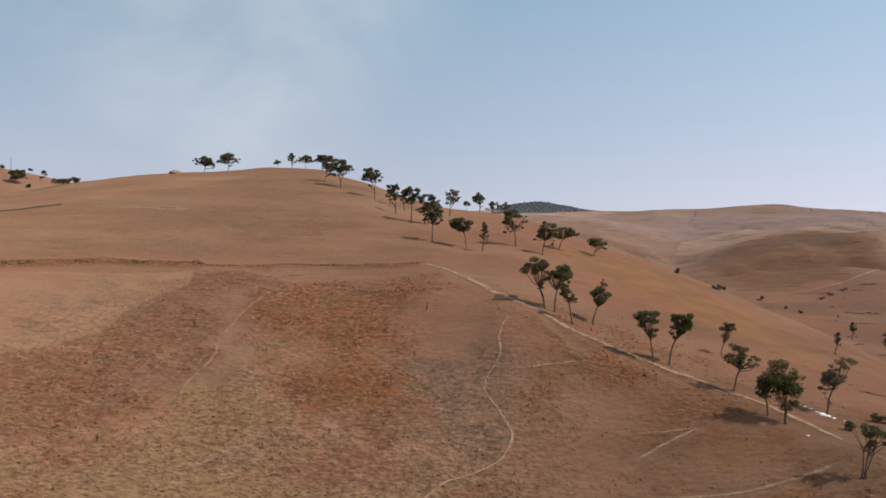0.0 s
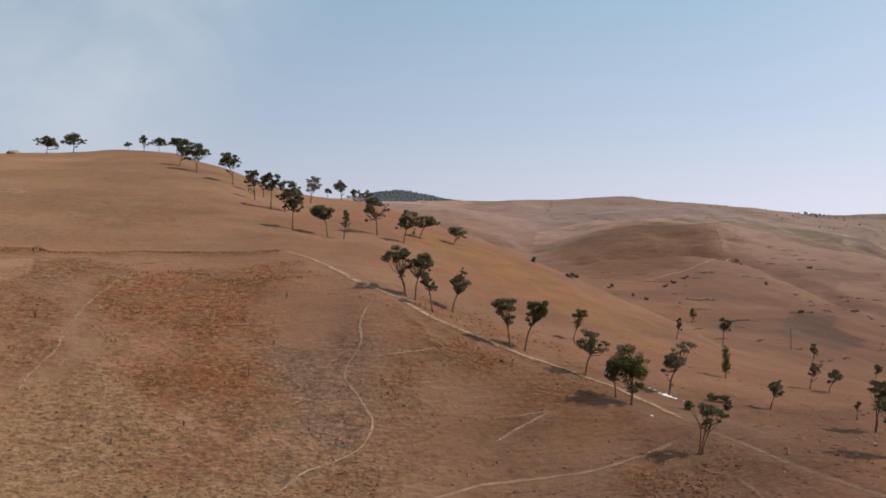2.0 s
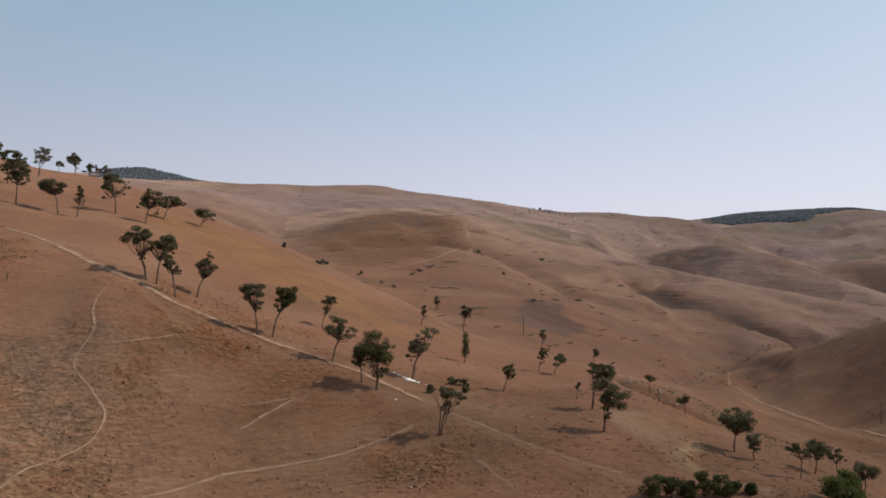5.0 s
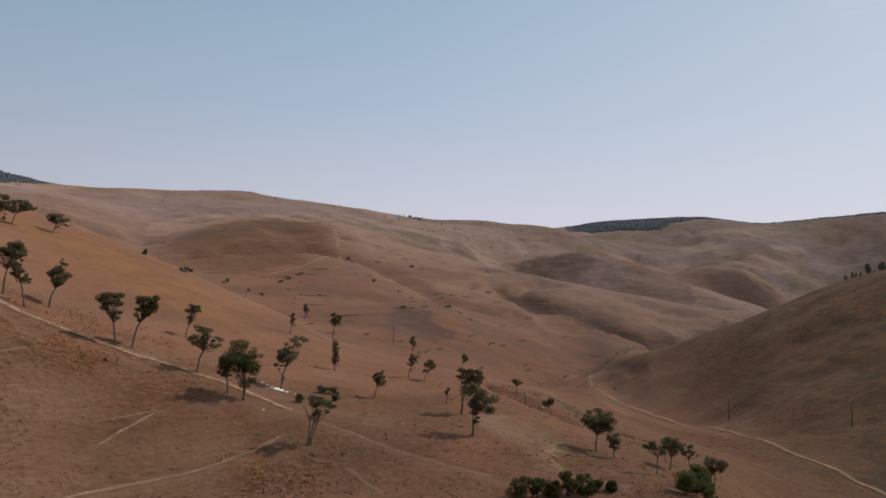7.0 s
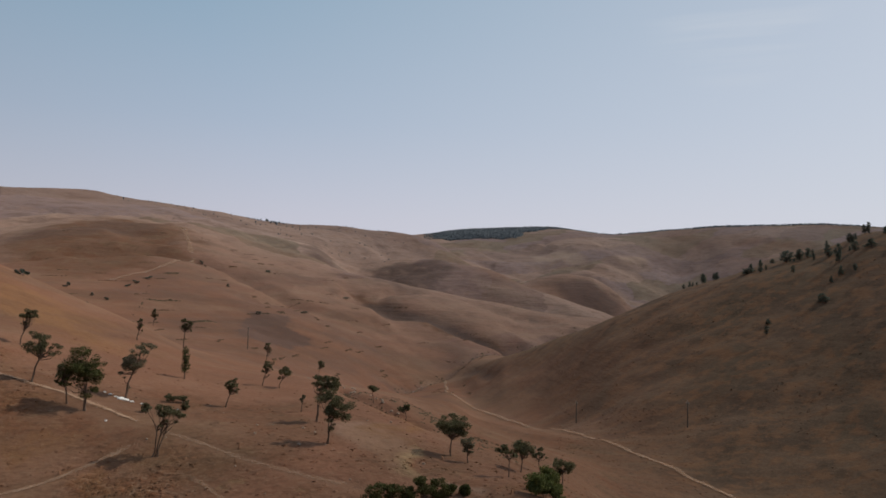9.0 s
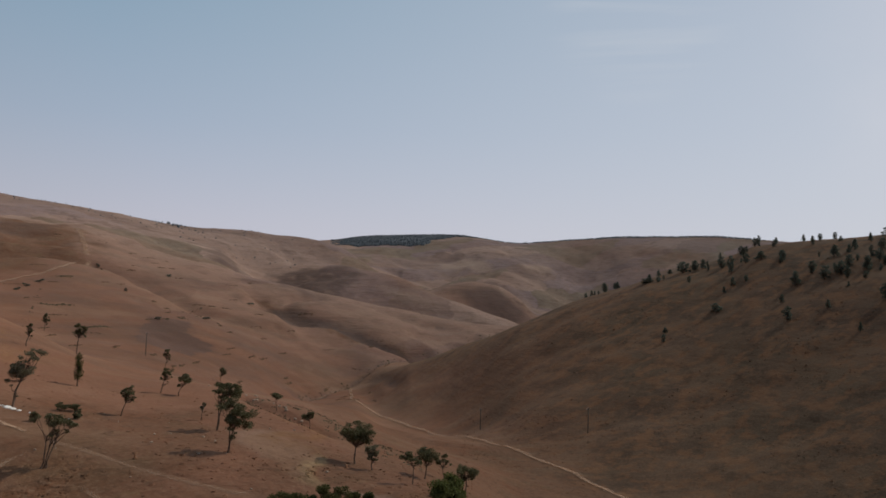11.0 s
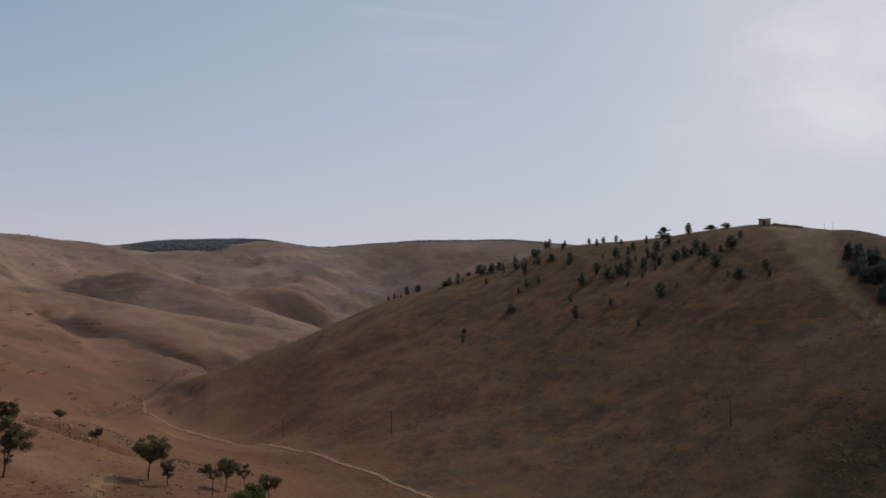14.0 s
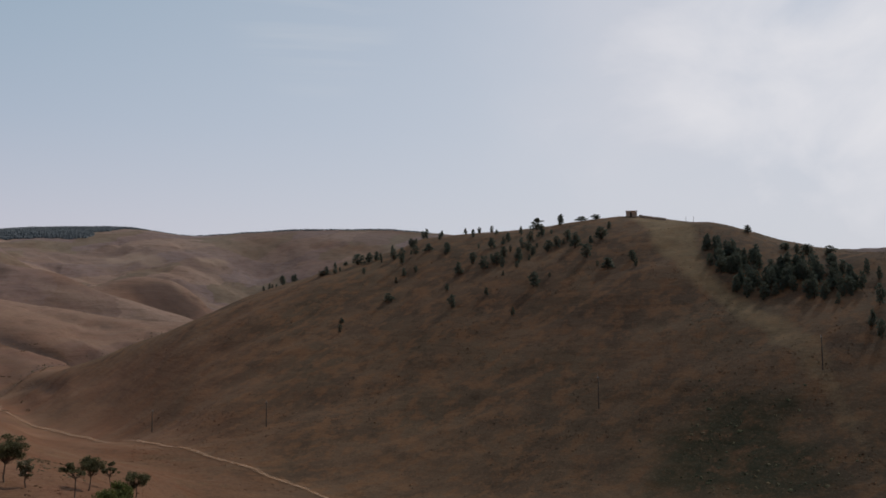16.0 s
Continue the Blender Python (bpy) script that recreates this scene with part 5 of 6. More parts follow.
row_of_trees(SPINE_LOWER, "trees down the spine of the hill", 300, gum_label, {
    0: dict(tiers=[(-0.4, 0.6, 1.0, 5.0), (1.6, 0.5, 0.75, 2.2), (0.2, 0.3, 0.5, 1.4)]),
    1: dict(tiers=[(0.5, 0.62, 0.97, 4.4), (-1.2, 0.55, 0.8, 2.2)]),
    2: dict(tiers=[(-0.2, 0.5, 0.95, 2.6), (0.9, 0.4, 0.68, 2.0)]),
    3: dict(tiers=[(0.1, 0.4, 0.84, 3.8), (0.4, 0.76, 1.0, 2.0), (1.4, 0.56, 0.76, 1.4)], trunks=1),
    4: dict(tiers=[(-0.15, 0.62, 1.0, 4.2), (0.7, 0.42, 0.68, 2.3)], trunks=1, clumps=26),
    5: dict(tiers=[(0.3, 0.5, 1.0, 3.8), (-0.6, 0.42, 0.8, 2.8)], trunks=1, clumps=26, leaves=GREEN_LEAF, label="leaning gum tree with a full green crown"),
    6: dict(tiers=[(0.3, 0.68, 1.0, 2.7), (-0.2, 0.48, 0.7, 1.4)], trunks=1),
    7: dict(tiers=[(-0.7, 0.5, 1.0, 3.8), (1.3, 0.42, 0.74, 2.4)], trunks=1),
    8: dict(tiers=[(0.0, 0.4, 1.0, 5.2), (-2.1, 0.34, 0.66, 2.8), (0.5, 0.16, 0.5, 3.6), (1.7, 0.42, 0.78, 2.8)], clumps=46, fill=0.19, more=1.3, leaves=GREEN_LEAF, trunks=2, fork=0.1,
            label="large dense dark green tree casting a round shadow"),
    9: dict(tiers=[(0.0, 0.5, 0.95, 2.2), (-0.7, 0.42, 0.6, 1.2)], trunks=1),
    10: dict(tiers=[(0.5, 0.74, 1.0, 4.0), (-0.4, 0.5, 0.78, 4.8), (-1.7, 0.32, 0.54, 1.8), (-1.1, 0.06, 0.28, 1.3)], clumps=24, more=0.8, leaves=PALE_LEAF, trunks=1,
             label="tall gum tree with pale lower leaves and dark top"),
    11: dict(tiers=[(0.2, 0.66, 1.0, 3.4), (-1.5, 0.78, 1.02, 2.0), (1.5, 0.64, 0.86, 2.0), (0.2, 0.54, 0.74, 1.8)], clumps=18, trunks=3, fork=0.2, split=0.2, thick=0.85,
             label="spreading gum tree forking from its foot")})
row_of_trees(SLOPE, "trees on the lower slope", 400, gum_label, {
    3: dict(low=0.2, fill=0.24, shape="oval", leaves=GREEN_LEAF, label="narrow upright young tree"), 10: dict(tiers=[(-0.6, 0.52, 1.06, 3.6), (1.0, 0.36, 0.84, 3.6), (-0.3, 0.2, 0.5, 2.4)], clumps=34, fill=0.18, trunks=2, more=1.6, label="tall tree with a deep ragged crown"),
    11: dict(tiers=[(-0.3, 0.56, 1.0, 2.8), (1.7, 0.6, 1.08, 3.0), (0.6, 0.34, 0.64, 2.6)], clumps=28, fill=0.18, more=1.5), 8: SPARSE, 12: dict(low=0.6)})
row_of_trees(GULLY_TREES, "trees by the gully", 500, gum_label, {
    0: dict(tiers=[(0.0, 0.55, 1.02, 4.2), (1.0, 0.42, 0.74, 2.6), (-1.2, 0.5, 0.8, 2.0)], trunks=1, clumps=28, fill=0.19, more=1.7), 1: dict(leaves=PALE_LEAF, tiers=[(0.0, 0.3, 0.95, 1.9), (0.3, 0.25, 0.55, 1.4)], clumps=18, fill=0.19, more=1.4),
    3: dict(tiers=[(0.0, 0.5, 1.0, 3.4), (0.8, 0.5, 0.8, 2.0)], clumps=20, fill=0.19, more=1.5), 5: dict(tiers=[(0.0, 0.45, 1.0, 3.2), (-0.7, 0.4, 0.75, 2.0)], clumps=22, fill=0.19, more=1.6),
    2: dict(tiers=[(-0.6, 0.72, 0.96, 2.2), (0.5, 0.58, 0.8, 1.3)])})
for k, (x, y, h, w, lean) in enumerate(SHRUBS):
    tree("shrub", x, y, h, w, lean, 600 + k, "low dark shrub on a bare hillside", PINE_LEAF, DARK_BARK, 0.15, 4, 220, 0.3, 2, "shrubs on the far hill", category="shrub")

pines = []
for k in range(6):
    pines.append(tree("hillside_tree", 300 + 12 * k, 60, 6.5, 4.2, 0.1, 700 + k, "dark bushy tree on the shaded hillside", PINE_LEAF, DARK_BARK, 0.12, 16, 1000, 0.22, fill=0.2, shape=("oval", "cone", "oval")[k % 3],
                      group="trees on the shaded hillside"))
for k, (x, y, h, w, lean) in enumerate(HILLSIDE + HILLSIDE_UPPER):
    m = Matrix.Translation((x, y, ground(x, y) - 0.1)) @ Matrix.Rotation(k * 1.7, 4, "Z")
    src = pines[k % 6]
    if k < 6:
        src.matrix_basis, t = m, src
    else:
        t = copy_thing(src, m)
    t.scale = (w * 1.25 / 4.2, w * 1.25 / 4.2, h * 0.95 / 6.5)
tree("umbrella_tree", 378.6, 77.6, 6.0, 5.6, 0.3, 790, "umbrella-crowned tree on the crest of the shaded hill", PINE_LEAF, DARK_BARK, 0.6, 12, 1300, 0.22, 2, fill=0.15)
rng = np.random.default_rng(9)
for k in range(60):
    x, y, h, w, lean = (HILLSIDE + HILLSIDE_UPPER[:16])[rng.integers(0, 42)]
    x, y = x + rng.normal() * 6, y + rng.normal() * 9
    t = copy_thing(pines[k % 6], Matrix.Translation((x, y, ground(x, y) - 0.1)) @ Matrix.Rotation(k * 1.3, 4, "Z"))
    tagged(t, "small young dark tree on the shaded hillside", "tree", "trees on the shaded hillside")
    s = rng.uniform(0.28, 0.62)
    t.scale = (s, s, s * rng.uniform(0.9, 1.2))
for k, (x, y, s) in enumerate(((276.5, -37.3, 0.75), (272.4, -33.6, 0.6), (279.4, -41.1, 0.95), (265.3, -43.3, 1.0), (253.5, -39.4, 0.85), (247.9, -40.7, 0.9), (290.0, -44.0, 0.8), (284.0, -46.5, 0.7))):
    t = copy_thing(pines[k % 6], Matrix.Translation((x, y, ground(x, y) - 0.1)) @ Matrix.Rotation(k * 1.9, 4, "Z"))
    tagged(t, "dark tree standing apart from the plantation", "tree", "plantation on the hillside")
    t.scale = (s * 0.8, s * 0.8, s)
grove = 0
while grove < 115:
    x, y = rng.uniform(255, 352), rng.uniform(-56, 12)
    if inside(GROVE, np.array([x]), np.array([y]), 1.0)[0] > 0.5:
        t = copy_thing(pines[grove % 6], Matrix.Translation((x, y, ground(x, y) - 0.1)) @ Matrix.Rotation(grove * 2.1, 4, "Z"))
        tagged(t, "tall dark tree in a hillside plantation", "tree", "plantation on the hillside")
        s = rng.uniform(0.6, 1.0)
        t.scale = (s, s, s * rng.uniform(0.9, 1.3))
        grove += 1


# ------------------------------------------------------------------ dry grass, weeds and scrub
def tufts(name, x, y, wide, high, material, label, seed, sides=5):
    """Ragged tussocks, each a low lopsided cushion, joined into one sheet of stuff."""
    rng = np.random.default_rng(seed)
    n = len(x)
    z = np.concatenate([height(x[i:i + 20000], y[i:i + 20000]) for i in range(0, n, 20000)])
    base = np.stack([x, y, z], -1)
    turn = rng.uniform(0, 2 * math.pi, n)
    stretch, lie = rng.uniform(0.35, 0.8, n), rng.normal(size=n) * 0.5
    verts = []
    for k in range(sides):
        a = turn + 2 * math.pi * k / sides + rng.uniform(-0.3, 0.3, n)
        r = 0.5 * wide * rng.uniform(0.7, 1.25, n)
        u, v = r * np.cos(a), r * np.sin(a) * stretch
        verts.append(base + np.stack([u * np.cos(lie) - v * np.sin(lie), u * np.sin(lie) + v * np.cos(lie), np.full(n, -0.12) - 0.12 * wide], -1))
    for k in range(sides):
        top = (verts[k] - base) * rng.uniform(0.45, 0.75, n)[:, None]
        top[:, 2] = high * rng.uniform(0.45, 0.8, n)
        verts.append(base + top)
    verts.append(base + np.stack([rng.normal(size=n) * wide * 0.15, rng.normal(size=n) * wide * 0.15, high * rng.uniform(0.8, 1.2, n)], -1))
    v = np.stack(verts, 1)
    m = 2 * sides + 1
    cells = []
    for k in range(sides):
        q = (k + 1) % sides
        cells += [[k, q, sides + q], [k, sides + q, sides + k], [sides + k, sides + q, 2 * sides]]
    tris = (np.arange(n)[:, None, None] * m + np.array(cells)[None]).reshape(-1, 3)
    me = bpy.data.meshes.new(name)
    me.vertices.add(n * m), me.loops.add(len(tris) * 3), me.polygons.add(len(tris))
    me.vertices.foreach_set("co", v.astype(np.float32).ravel())
    me.loops.foreach_set("vertex_index", tris.astype(np.int32).ravel())
    me.polygons.foreach_set("loop_start", (np.arange(len(tris)) * 3).astype(np.int32))
    me.update(calc_edges=True)
    if material == TUSSOCK:
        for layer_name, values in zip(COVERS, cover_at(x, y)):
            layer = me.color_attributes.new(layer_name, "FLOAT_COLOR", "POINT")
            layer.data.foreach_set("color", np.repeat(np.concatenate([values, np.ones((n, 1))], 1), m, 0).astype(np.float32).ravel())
    me.materials.append(material)
    return tagged(new(name, me), label, "grass", kind="stuff")


def scattered(rng, count, bearing, reach, power=1.0):
    b = np.radians(rng.uniform(*bearing, count))
    r = reach[0] + (reach[1] - reach[0]) * rng.random(count) ** power
    return r * np.sin(b), r * np.cos(b)


def sow():
    rng = np.random.default_rng(21)
    x, y = scattered(rng, 110000, (-29, 58), (76, 165), 1.3)
    one, two, far, last, worn = cover_at(x, y)
    open_ground = np.clip(1.1 - 1.6 * worn[:, 0], 0, 1)
    patch = fbm(x, y, 7.0, 3, 81)
    weedy = (rng.random(len(x)) < (0.5 * np.maximum(one[:, 0], last[:, 0]) + 0.006) * np.clip(0.4 + 1.8 * patch, 0, 1) * open_ground)
    grassy = (~weedy) & (rng.random(len(x)) < (0.03 + 0.45 * one[:, 1] + 0.25 * one[:, 2] + 0.2 * (patch > 0.15) * (x < 0.1 * y) - 0.4 * two[:, 0]) * np.clip(0.4 - 1.8 * patch, 0.1, 1) * open_ground)
    s = rng.uniform(0.5, 1.5, len(x)) ** 1.3
    tall = weedy & (rng.random(len(x)) < 0.03)
    tufts("dry_weeds", x[weedy], y[weedy], 0.62 * s[weedy], 0.1 * s[weedy], TUSSOCK, "rust-red dry weeds covering parts of the slope", 22)
    tufts("dry_grass", x[grassy], y[grassy], 0.66 * s[grassy], 0.075 * s[grassy], TUSSOCK, "tussocks of bleached straw-coloured grass", 23)
    tufts("tall_weeds", x[tall], y[tall], 0.3 * s[tall], 0.42 * s[tall], RUST_TUFT, "taller dead weeds among dry grass", 26)
    x, y = scattered(rng, 11000, (52, 102), (195, 385), 0.9)
    patch = fbm(x, y, 18.0, 4, 85)
    keep = rng.random(len(x)) < np.clip(0.2 + 1.0 * patch, 0.03, 1)
    s = rng.uniform(0.5, 1.5, len(x)) ** 1.3
    thick = inside(THICKET_PATCH, x, y, 20)
    dark = (0.5 * thick * np.clip(0.5 + 2.0 * patch, 0, 1) > rng.random(len(x)))
    keep = keep & (thick < 0.9)
    pale = keep & ~dark
    tufts("hillside_scrub", x[dark], y[dark], 1.25 * s[dark], 0.12 * s[dark], THICKET_TUFT, "low dark scrub on the foot of the shaded hill", 24)
    tufts("hillside_grass", x[pale], y[pale], 1.0 * s[pale], 0.1 * s[pale], TUSSOCK, "rough brown grass on the shaded hill", 25)


def along(points, count, spread, rng):
    line = smooth_line(points, 0.5)
    pick = line[rng.integers(0, len(line), count)]
    return (pick + rng.normal(size=(count, 2)) * spread).T


sow()
RILL = [(-23.5, 156.6), (-17.1, 155.0), (-13.7, 152.2), (-9.6, 151.7), (-0.6, 152.2)]
BANK_1 = [(253.4, 517.4), (269.2, 519.8)]
BANK_2 = [(207.7, 443.8), (226.8, 443.5)]
BANK_3 = [(209.5, 392.3), (224.5, 399.7)]
BANK_4 = [(269.8, 424.6), (298.1, 441.8)]
BANK_5 = [(339.5, 499.8), (374.9, 502.0)]
BANK_6 = [(310.0, 481.2), (327.2, 454.9)]
BANK_7 = [(414.3, 554.6), (434.5, 535.2)]
BANK_8 = [(604.1, 525.5), (852.0, 688.7)]
BANK_9 = [(81.9, 210.9), (241.9, 510.7)]
GULLY_EDGE = [(100.3, 128.0), (99.1, 115.9), (102.8, 111.7), (98.1, 99.1), (96.1, 89.7), (97.9, 85.5)]
STONE_ROW = [(138.5, 195.2), (102.9, 130.0), (94.3, 107.5), (89.5, 94.7)]
rng = np.random.default_rng(31)
# low tufts on the earth bank, darkening its shadow line
x, y = along(FIELD_BANK, 1500, 0.45, rng)
tufts("bank_weeds", x, y, rng.uniform(0.4, 0.9, len(x)), rng.uniform(0.03, 0.14, len(x)), BANK_TWIG, "dead brown weeds on the earth bank along a field edge", 32)
x, y = along(CONTOUR, 520, 0.22, rng)
tufts("contour_scrub", x, y, rng.uniform(0.25, 0.6, len(x)), rng.uniform(0.04, 0.17, len(x)), BANK_TWIG, "thin line of dead weeds along the contour", 37)
x, y = along(RILL, 200, 0.3, rng)
tufts("rill_scrub", x, y, rng.uniform(0.25, 0.5, len(x)), rng.uniform(0.06, 0.2, len(x)), DRY_TWIG, "dark scrub lining a dry rill", 33)
for k, line in enumerate((DITCH, [(104.0, 97.0), (108.3, 101.2), (113.9, 101.7)])):
    x, y = along(line, (240, 90)[k], 0.4, rng)
    tufts("ditch_scrub", x, y, rng.uniform(0.3, 0.7, len(x)), rng.uniform(0.05, 0.3, len(x)), DRY_TWIG, "dry dark scrub in a shallow ditch", 64 + k)
x, y = along(GULLY_EDGE, 300, 2.4, rng)
wild = value_noise(x / 5, y / 5, 71) > -0.3
x, y = x[wild], y[wild]
tufts("gully_scrub", x, y, rng.uniform(0.3, 1.0, len(x)), rng.uniform(0.04, 0.2, len(x)), SCRUB_TUFT, "dark scrub along the lip of a gully", 36)
for k, (line, material) in enumerate(((UPPER_BANK, SCRUB_TUFT), (UPPER_BANK_B, STRAW_TUFT))):
    x, y = along(line, 320, 0.4, rng)
    tufts("field_bank_grass", x, y, rng.uniform(0.4, 0.9, len(x)), rng.uniform(0.1, 0.35, len(x)), material, "rough grass on a low field bank", 34 + k)
x, y = along(WASH_BED, 260, 3.0, rng)
tufts("wash_scrub", x, y, 0.6 + 1.8 * rng.random(len(x)) ** 2, 0.2 + 0.7 * rng.random(len(x)) ** 2, SCRUB_TUFT, "dark scrub along a dry stream bed", 68)
# dark tufts stand in for the shade under eroded earth banks
for k, line in enumerate((BANK_1, BANK_2, BANK_3, BANK_4, BANK_5, BANK_6, BANK_7, BANK_8, BANK_9)):
    x, y = along(line, 80, 0.8, rng)
    x, y = x[value_noise(x / 9, y / 9, k) > -0.25], y[value_noise(x / 9, y / 9, k) > -0.25]
    tufts("bank_shade_tufts", x, y, 0.7 + 1.6 * rng.random(len(x)) ** 2, 0.1 + 0.55 * rng.random(len(x)) ** 2, SCRUB_TUFT, "dark tufts drawn as the shade of an eroded bank", 40 + k)


# short eroded banks that follow the contours of the bare hills, their shade drawn with dark tufts
x, y = scattered(rng, 90, (19, 47), (360, 760), 1.0)
bank_x, bank_y = [], []
for px, py in zip(x, y):
    gx, gy = ground(px + 4, py) - ground(px - 4, py), ground(px, py + 4) - ground(px, py - 4)
    steep = max(math.hypot(gx, gy), 1e-6)
    s = (rng.random(26) - 0.5) * rng.uniform(5, 15)
    bank_x.append(px - gy / steep * s + rng.normal(size=26) * 0.35)
    bank_y.append(py + gx / steep * s + rng.normal(size=26) * 0.35)
x, y = np.concatenate(bank_x), np.concatenate(bank_y)
tufts("bank_grass", x, y, rng.uniform(0.6, 1.5, len(x)), rng.uniform(0.12, 0.42, len(x)), DRY_TWIG, "short dark eroded banks on the bare hills", 60)


# ------------------------------------------------------------------ woods far off
def far_wood(name, count, bearing, reach, size, label, seed, keep=None):
    rng = np.random.default_rng(seed)
    x, y = scattered(rng, count, bearing, reach)
    if keep is not None:
        k = keep(x, y, rng)
        x, y = x[k], y[k]
    b = np.degrees(np.arctan2(x, y))
    s = size * rng.uniform(0.6, 1.3, len(x)) * np.clip((b - bearing[0]) / 1.6, 0.25, 1) * np.clip((bearing[1] - b) / 1.6, 0.25, 1)
    return tufts(name, x, y, s * 1.3, s, HAZY_WOOD_LEAF, label, seed)


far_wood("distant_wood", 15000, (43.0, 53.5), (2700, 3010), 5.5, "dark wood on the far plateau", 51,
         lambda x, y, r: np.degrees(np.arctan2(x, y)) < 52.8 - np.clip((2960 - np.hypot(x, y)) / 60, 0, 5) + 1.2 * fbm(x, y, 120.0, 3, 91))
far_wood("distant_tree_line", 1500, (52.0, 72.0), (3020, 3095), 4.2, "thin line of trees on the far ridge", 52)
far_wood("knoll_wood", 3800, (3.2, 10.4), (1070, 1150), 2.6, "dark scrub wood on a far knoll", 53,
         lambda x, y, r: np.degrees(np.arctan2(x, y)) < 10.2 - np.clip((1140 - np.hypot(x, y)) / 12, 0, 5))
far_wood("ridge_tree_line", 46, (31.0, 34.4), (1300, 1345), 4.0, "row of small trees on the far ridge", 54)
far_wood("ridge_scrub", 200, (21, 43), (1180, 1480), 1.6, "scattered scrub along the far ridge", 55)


# ------------------------------------------------------------------ poles, hut, stones
def box_bm(bm, size, centre, turn=0.0):
    made = bmesh.ops.create_cube(bm, size=1.0)["verts"]
    m = Matrix.Translation(centre) @ Matrix.Rotation(turn, 4, "Z") @ Matrix.Diagonal((*size, 1))
    bmesh.ops.transform(bm, matrix=m, verts=made)
    return made


def part(name, bm, material, parent, label=""):
    me = bpy.data.meshes.new(name)
    bm.to_mesh(me)
    bm.free()
    me.materials.append(material)
    ob = new(name, me)
    ob.parent = parent
    return tagged(ob, label)


def power_pole(x, y, h, turn):
    root = new("power_pole")
    root.location = (x, y, ground(x, y) - 0.1)
    root.rotation_euler = (0, radians(0.6), turn)
    tagged(root, "weathered wooden power pole with a short crossarm", "power pole", "power line along the valley")
    v, f = [], []
    tube(v, f, [(0, 0, 0), (0, 0, h * 0.5), (0, 0, h)], [0.19, 0.165, 0.13], 10)
    mesh_object("pole", v, f, POLE_WOOD, root, smooth=True)
    bm = bmesh.new()
    box_bm(bm, (1.0, 0.1, 0.12), (0, 0.16, h - 0.5))
    bmesh.ops.bevel(bm, geom=bm.edges[:], offset=0.015, segments=1)
    arm = part("crossarm", bm, POLE_WOOD, root)
    for side in (-0.42, 0.0, 0.42):
        bm = bmesh.new()
        bmesh.ops.create_cone(bm, cap_ends=True, segments=10, radius1=0.07, radius2=0.045, depth=0.22,
                              matrix=Matrix.Translation((side, 0.16, h - 0.32 if side else h + 0.1)))
        part("insulator", bm, CERAMIC, arm, "grey ceramic insulator")


for x, y, h, turn in ((239.3, -25.2, 8.9, 0.2), (239.1, 32.2, 8.9, 0.1), (229.9, 130.8, 7.7, -0.4), (240.7, 179.6, 7.4, -0.5), (199.5, 325.9, 9.6, -0.8), (-295.6, 574.2, 9.2, 0.4)):
    power_pole(x, y, h, turn)


def hut(x, y, turn):
    root = new("hut")
    root.location = (x, y, ground(x, y) - 0.15)
    root.rotation_euler = (0, 0, turn)
    tagged(root, "small flat-roofed plastered hut on the hilltop", "hut")
    w, d, h, t = 4.6, 3.6, 2.5, 0.3
    for name, size, centre in (("wall", (w, t, h), (0, d / 2 - t / 2, h / 2)), ("wall", (t, d - 2 * t, h), (w / 2 - t / 2, 0, h / 2)), ("wall", (t, d - 2 * t, h), (-w / 2 + t / 2, 0, h / 2)),
                               ("wall", (1.6, t, h), (-w / 2 + 0.8, -d / 2 + t / 2, h / 2)), ("wall", (w - 2.5, t, h), (w / 2 - (w - 2.5) / 2, -d / 2 + t / 2, h / 2)),
                               ("lintel", (0.9, t, 0.5), (-w / 2 + 2.05, -d / 2 + t / 2, h - 0.25))):
        bm = bmesh.new()
        box_bm(bm, size, centre)
        part(name, bm, PLASTER, root)
    bm = bmesh.new()
    box_bm(bm, (w + 0.4, d + 0.4, 0.22), (0, 0, h + 0.11))
    bmesh.ops.bevel(bm, geom=bm.edges[:], offset=0.03, segments=1)
    part("roof", bm, PLASTER, root, "flat concrete roof slab")
    bm = bmesh.new()
    box_bm(bm, (0.84, 0.06, 1.95), (-w / 2 + 2.05, -d / 2 + 0.2, 0.98))
    part("door", bm, DARK_GAP, root, "dark wooden door")


hut(378.8, 35.3, -1.45)


def low_wall(x0, y0, x1, y1):
    n = 14
    root = new("low_wall")
    z0 = ground((x0 + x1) / 2, (y0 + y1) / 2)
    root.location = ((x0 + x1) / 2, (y0 + y1) / 2, z0)
    tagged(root, "low dry-stone wall beside the hilltop hut", "wall")
    a = math.atan2(y1 - y0, x1 - x0)
    rng = np.random.default_rng(77)
    for k in range(n):
        s = (k + 0.5) / n
        x, y = x0 + (x1 - x0) * s, y0 + (y1 - y0) * s
        bm = bmesh.new()
        box_bm(bm, (math.hypot(x1 - x0, y1 - y0) / n - 0.03, 0.5, 1.5), (x - root.location.x, y - root.location.y, ground(x, y) - z0 + 0.35 + rng.uniform(-0.08, 0.08)), a)
        bmesh.ops.bevel(bm, geom=bm.edges[:], offset=0.06, segments=1)
        part("stone", bm, ROCK, root)


low_wall(377.9, 31.9, 376.0, 20.4)
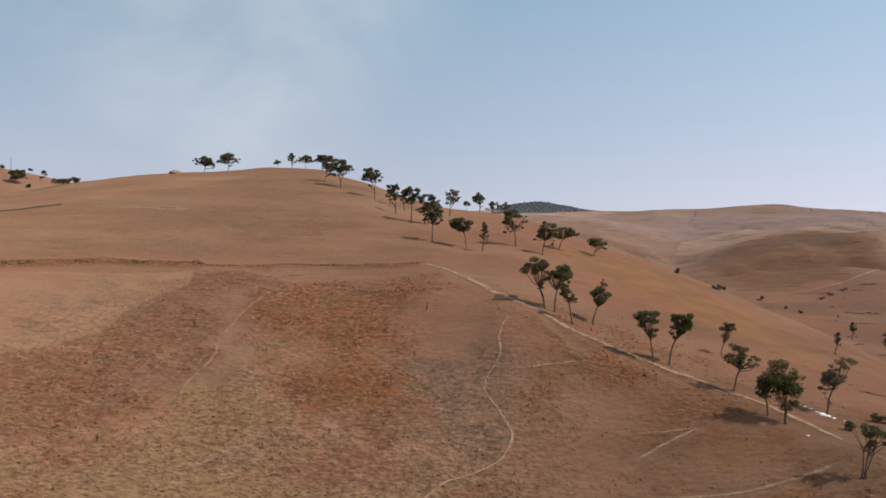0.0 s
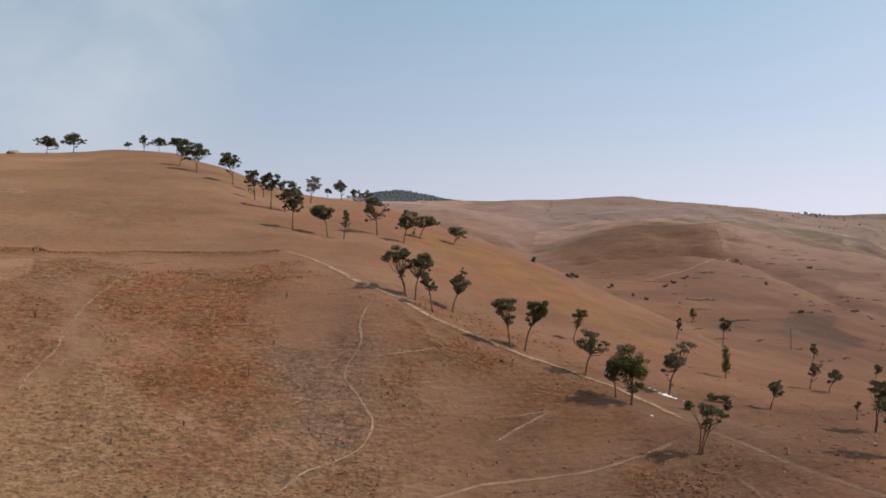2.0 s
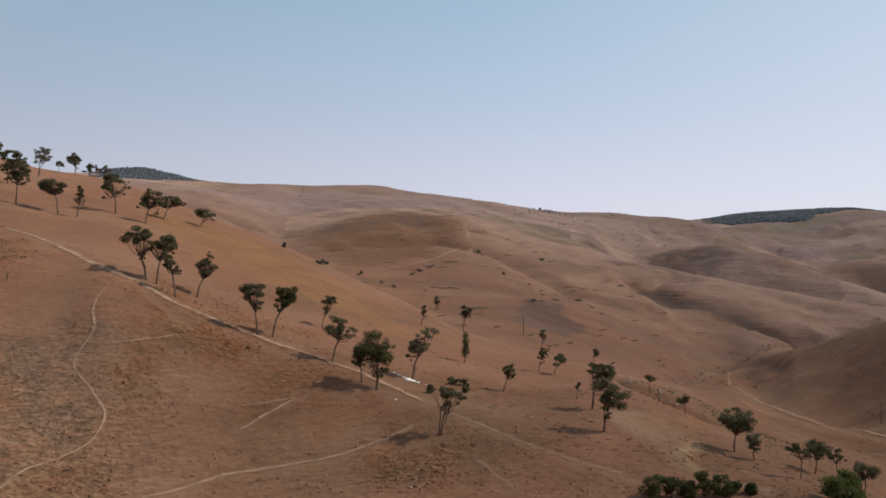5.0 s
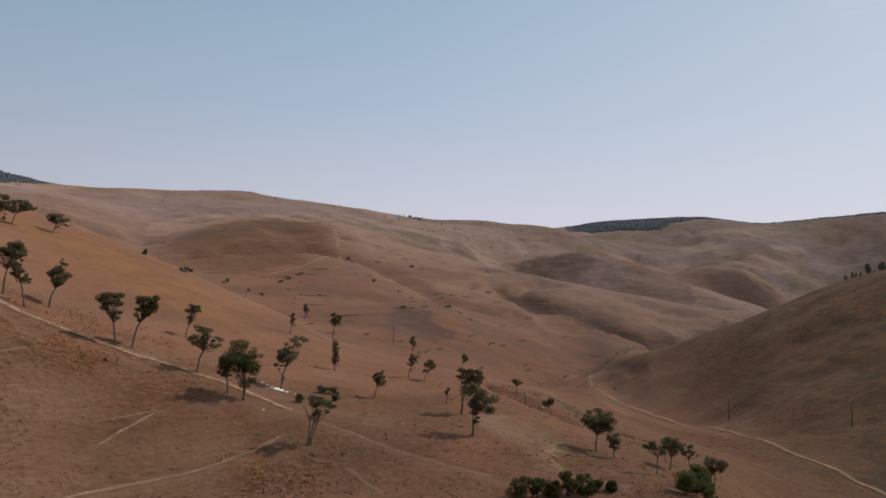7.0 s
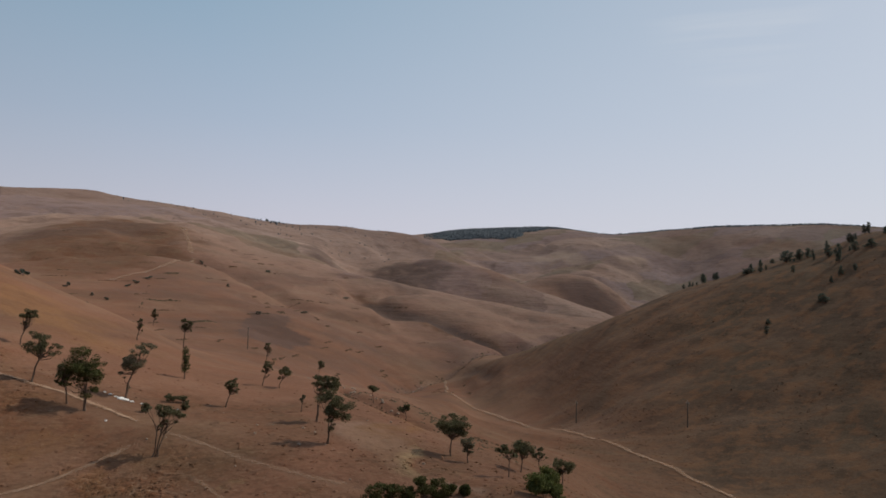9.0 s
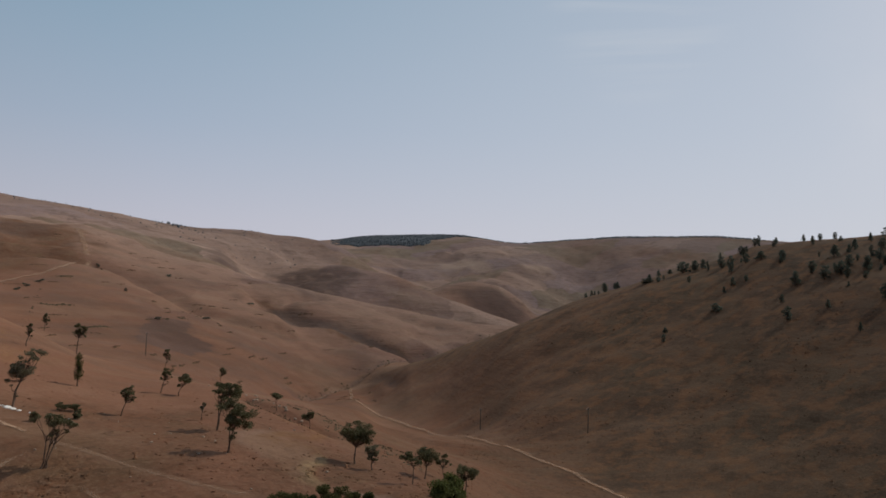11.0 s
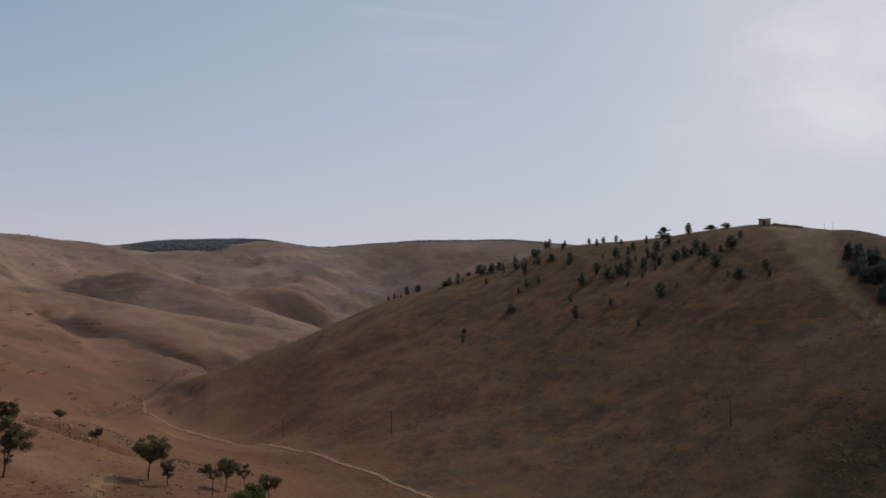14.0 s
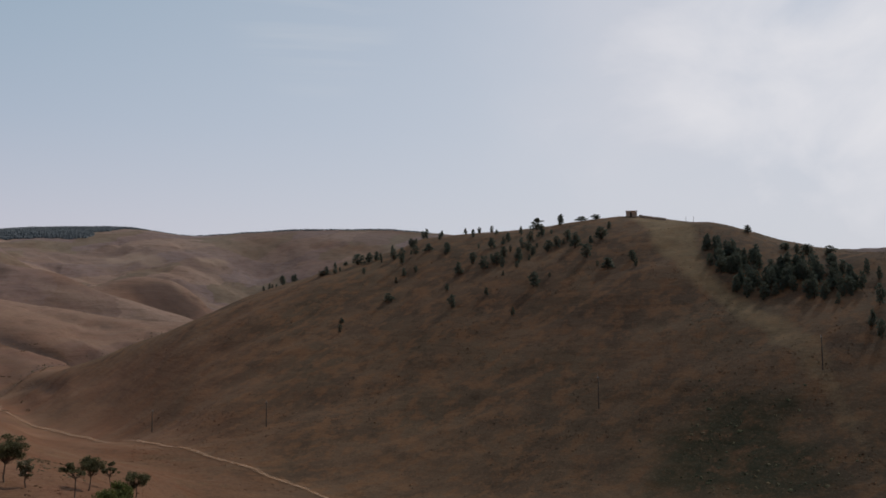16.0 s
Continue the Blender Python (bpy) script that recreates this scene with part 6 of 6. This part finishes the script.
for x, y in ((357.9, 11.6), (359.3, 8.7)):
    v, f = [], []
    tube(v, f, [(0, 0, -0.2), (0, 0, 1.4), (0.03, 0, 2.6)], [0.07, 0.06, 0.05], 8)
    ob = mesh_object("fence_post", v, f, POLE_WOOD, smooth=True)
    ob.location = (x, y, ground(x, y))
    tagged(ob, "lone wooden post on the hilltop", "post", "posts on the hilltop")


def stone(x, y, size, material, seed, name, label, group, flat=0.6):
    rng = np.random.default_rng(seed)
    bm = bmesh.new()
    bmesh.ops.create_icosphere(bm, subdivisions=2, radius=1.0)
    for v in bm.verts:
        v.co *= 1 + 0.28 * noise.noise(v.co * 1.7 + Vector((seed * 3.1, 0, 0))) + 0.1 * rng.uniform(-1, 1)
        v.co = Vector((v.co.x * size, v.co.y * size * rng.uniform(0.78, 0.82), v.co.z * size * flat))
    me = bpy.data.meshes.new(name)
    bm.to_mesh(me)
    bm.free()
    me.materials.append(material)
    ob = new(name, me)
    ob.location = (x, y, ground(x, y) + size * flat * 0.3)
    ob.rotation_euler = (0, 0, seed * 1.3)
    tagged(ob, label, "stone", group)


WHITE = [(51.2, 121.7, 0.26), (51.6, 120.7, 0.36), (52.0, 119.7, 0.3), (52.4, 118.9, 0.62), (52.8, 118.3, 0.5), (53.4, 117.6, 0.34), (54.4, 116.6, 0.22), (56.6, 115.2, 0.2), (46.1, 108.9, 0.22), (58.2, 113.2, 0.18)]
for k, (x, y, s) in enumerate(WHITE):
    stone(x, y, s, WHITE_STONE, 80 + k, "white_stone", "whitewashed stone lying by the path", "white stones by the path", 0.4)
rng = np.random.default_rng(90)
for k in range(28):
    b, r = radians(rng.uniform(24, 46)), rng.uniform(92, 135)
    stone(r * math.sin(b), r * math.cos(b), rng.uniform(0.1, 0.28), ROCK, 100 + k, "field_stone", "loose dusty stone on the slope", "loose stones on the slope")
for k in range(26):
    x, y = rng.uniform(-66, -54), rng.uniform(120, 160)
    if inside(STUBBLE, np.array([x]), np.array([y]), 1.0)[0] > 0.4:
        stone(x, y, rng.uniform(0.12, 0.24), ROCK, 200 + k, "field_stone", "pale stone in a stubble field", "stones in the stubble field")
x, y = along(STONE_ROW, 26, 0.8, rng)
for k in range(len(x)):
    stone(x[k], y[k], rng.uniform(0.15, 0.38), ROCK, 260 + k, "gully_stone", "pale stone beside the dry gully", "stones beside the gully")
for k, (x, y, s) in enumerate(((-46.5, 91.0, 0.1), (-40.2, 86.4, 0.11), (-33.0, 84.0, 0.08), (-42.0, 95.0, 0.07))):
    stone(x, y, s, ROCK, 240 + k, "field_stone", "pale stone lying in dry weeds", "stones in the weeds")
stone(-111.4, 349.1, 2.6, ROCK, 300, "earth_heap", "heap of pale earth on the crest", "", 0.45)

# the dark evergreen bushes above the gully
for k, (x, y, h, w) in enumerate(((61.2, 73.0, 2.6, 3.0), (62.8, 72.0, 3.1, 3.0), (64.6, 71.4, 1.9, 2.6), (66.2, 70.6, 2.9, 3.0), (67.8, 69.8, 2.4, 2.8), (69.4, 69.2, 1.6, 2.2), (70.8, 68.4, 1.2, 1.6))):
    tree("bush", x, y, h, w, 0.0, 800 + k, "dense dark evergreen bush above the gully", GREEN_LEAF, DARK_BARK, 0.1, 14, 2200, 0.09, 2, "bushes above the gully", fill=0.22, category="bush", shape=("oval", "umbrella")[k % 2])
for k, (x, y, h, w) in enumerate(((76.8, 63.0, 2.4, 3.4), (80.4, 64.4, 3.2, 3.2), (78.4, 61.6, 2.2, 3.0))):
    tree("bush", x, y, h, w, 0.0, 820 + k, "full green bush at the gully's edge", LIME_LEAF, DARK_BARK, 0.12, 14, 2200, 0.12, 2, "green bushes by the gully", fill=0.26, category="bush")

for k, (x, y, h, w) in enumerate(((59.5, 117.4, 1.5, 2.6), (61.0, 117.0, 1.2, 2.2), (59.1, 112.8, 1.2, 1.5), (56.3, 109.4, 0.9, 1.2), (52.7, 111.4, 1.5, 1.9))):
    tree("bush", x, y, h, w, 0.0, 840 + k, "dusty ragged bush beside the white stones", GUM_LEAF, DARK_BARK, 0.1, 12, 900, 0.09, 2, "bushes by the path", fill=0.2, category="bush")


def dead_shrub(x, y, h, seed):
    """A bare, twiggy dead shrub, stem and side twigs."""
    rng = np.random.default_rng(seed)
    v, f = [], []
    for k in range(7):
        a = rng.uniform(0, 2 * math.pi)
        top = np.array([math.cos(a) * 0.22 * h * rng.random(), math.sin(a) * 0.22 * h * rng.random(), h * rng.uniform(0.6, 1.0)])
        tube(v, f, [(0, 0, -0.05), top * 0.5 + rng.normal(size=3) * 0.03, top], [0.035, 0.025, 0.01], 5)
        for q in range(3):
            foot = top * rng.uniform(0.4, 0.9)
            tube(v, f, [foot, foot + rng.normal(size=3) * 0.12 + (0, 0, 0.15)], [0.016, 0.006], 4)
    ob = mesh_object("dead_shrub", v, f, DARK_BARK, smooth=True)
    ob.location = (x, y, ground(x, y))
    tagged(ob, "bare dead shrub standing in dry weeds", "shrub", "dead shrubs on the slope")


DEAD = [(-2.9, 143.3), (-7.6, 121.4), (-14.6, 109.2), (-41.0, 101.4), (-4.5, 129.6), (-39.2, 133.7), (-22.1, 104.6)]
for k, (x, y) in enumerate(DEAD):
    dead_shrub(x, y, (1.5, 1.9, 1.0, 1.1, 0.9, 1.6, 1.0)[k % 7], 900 + k)
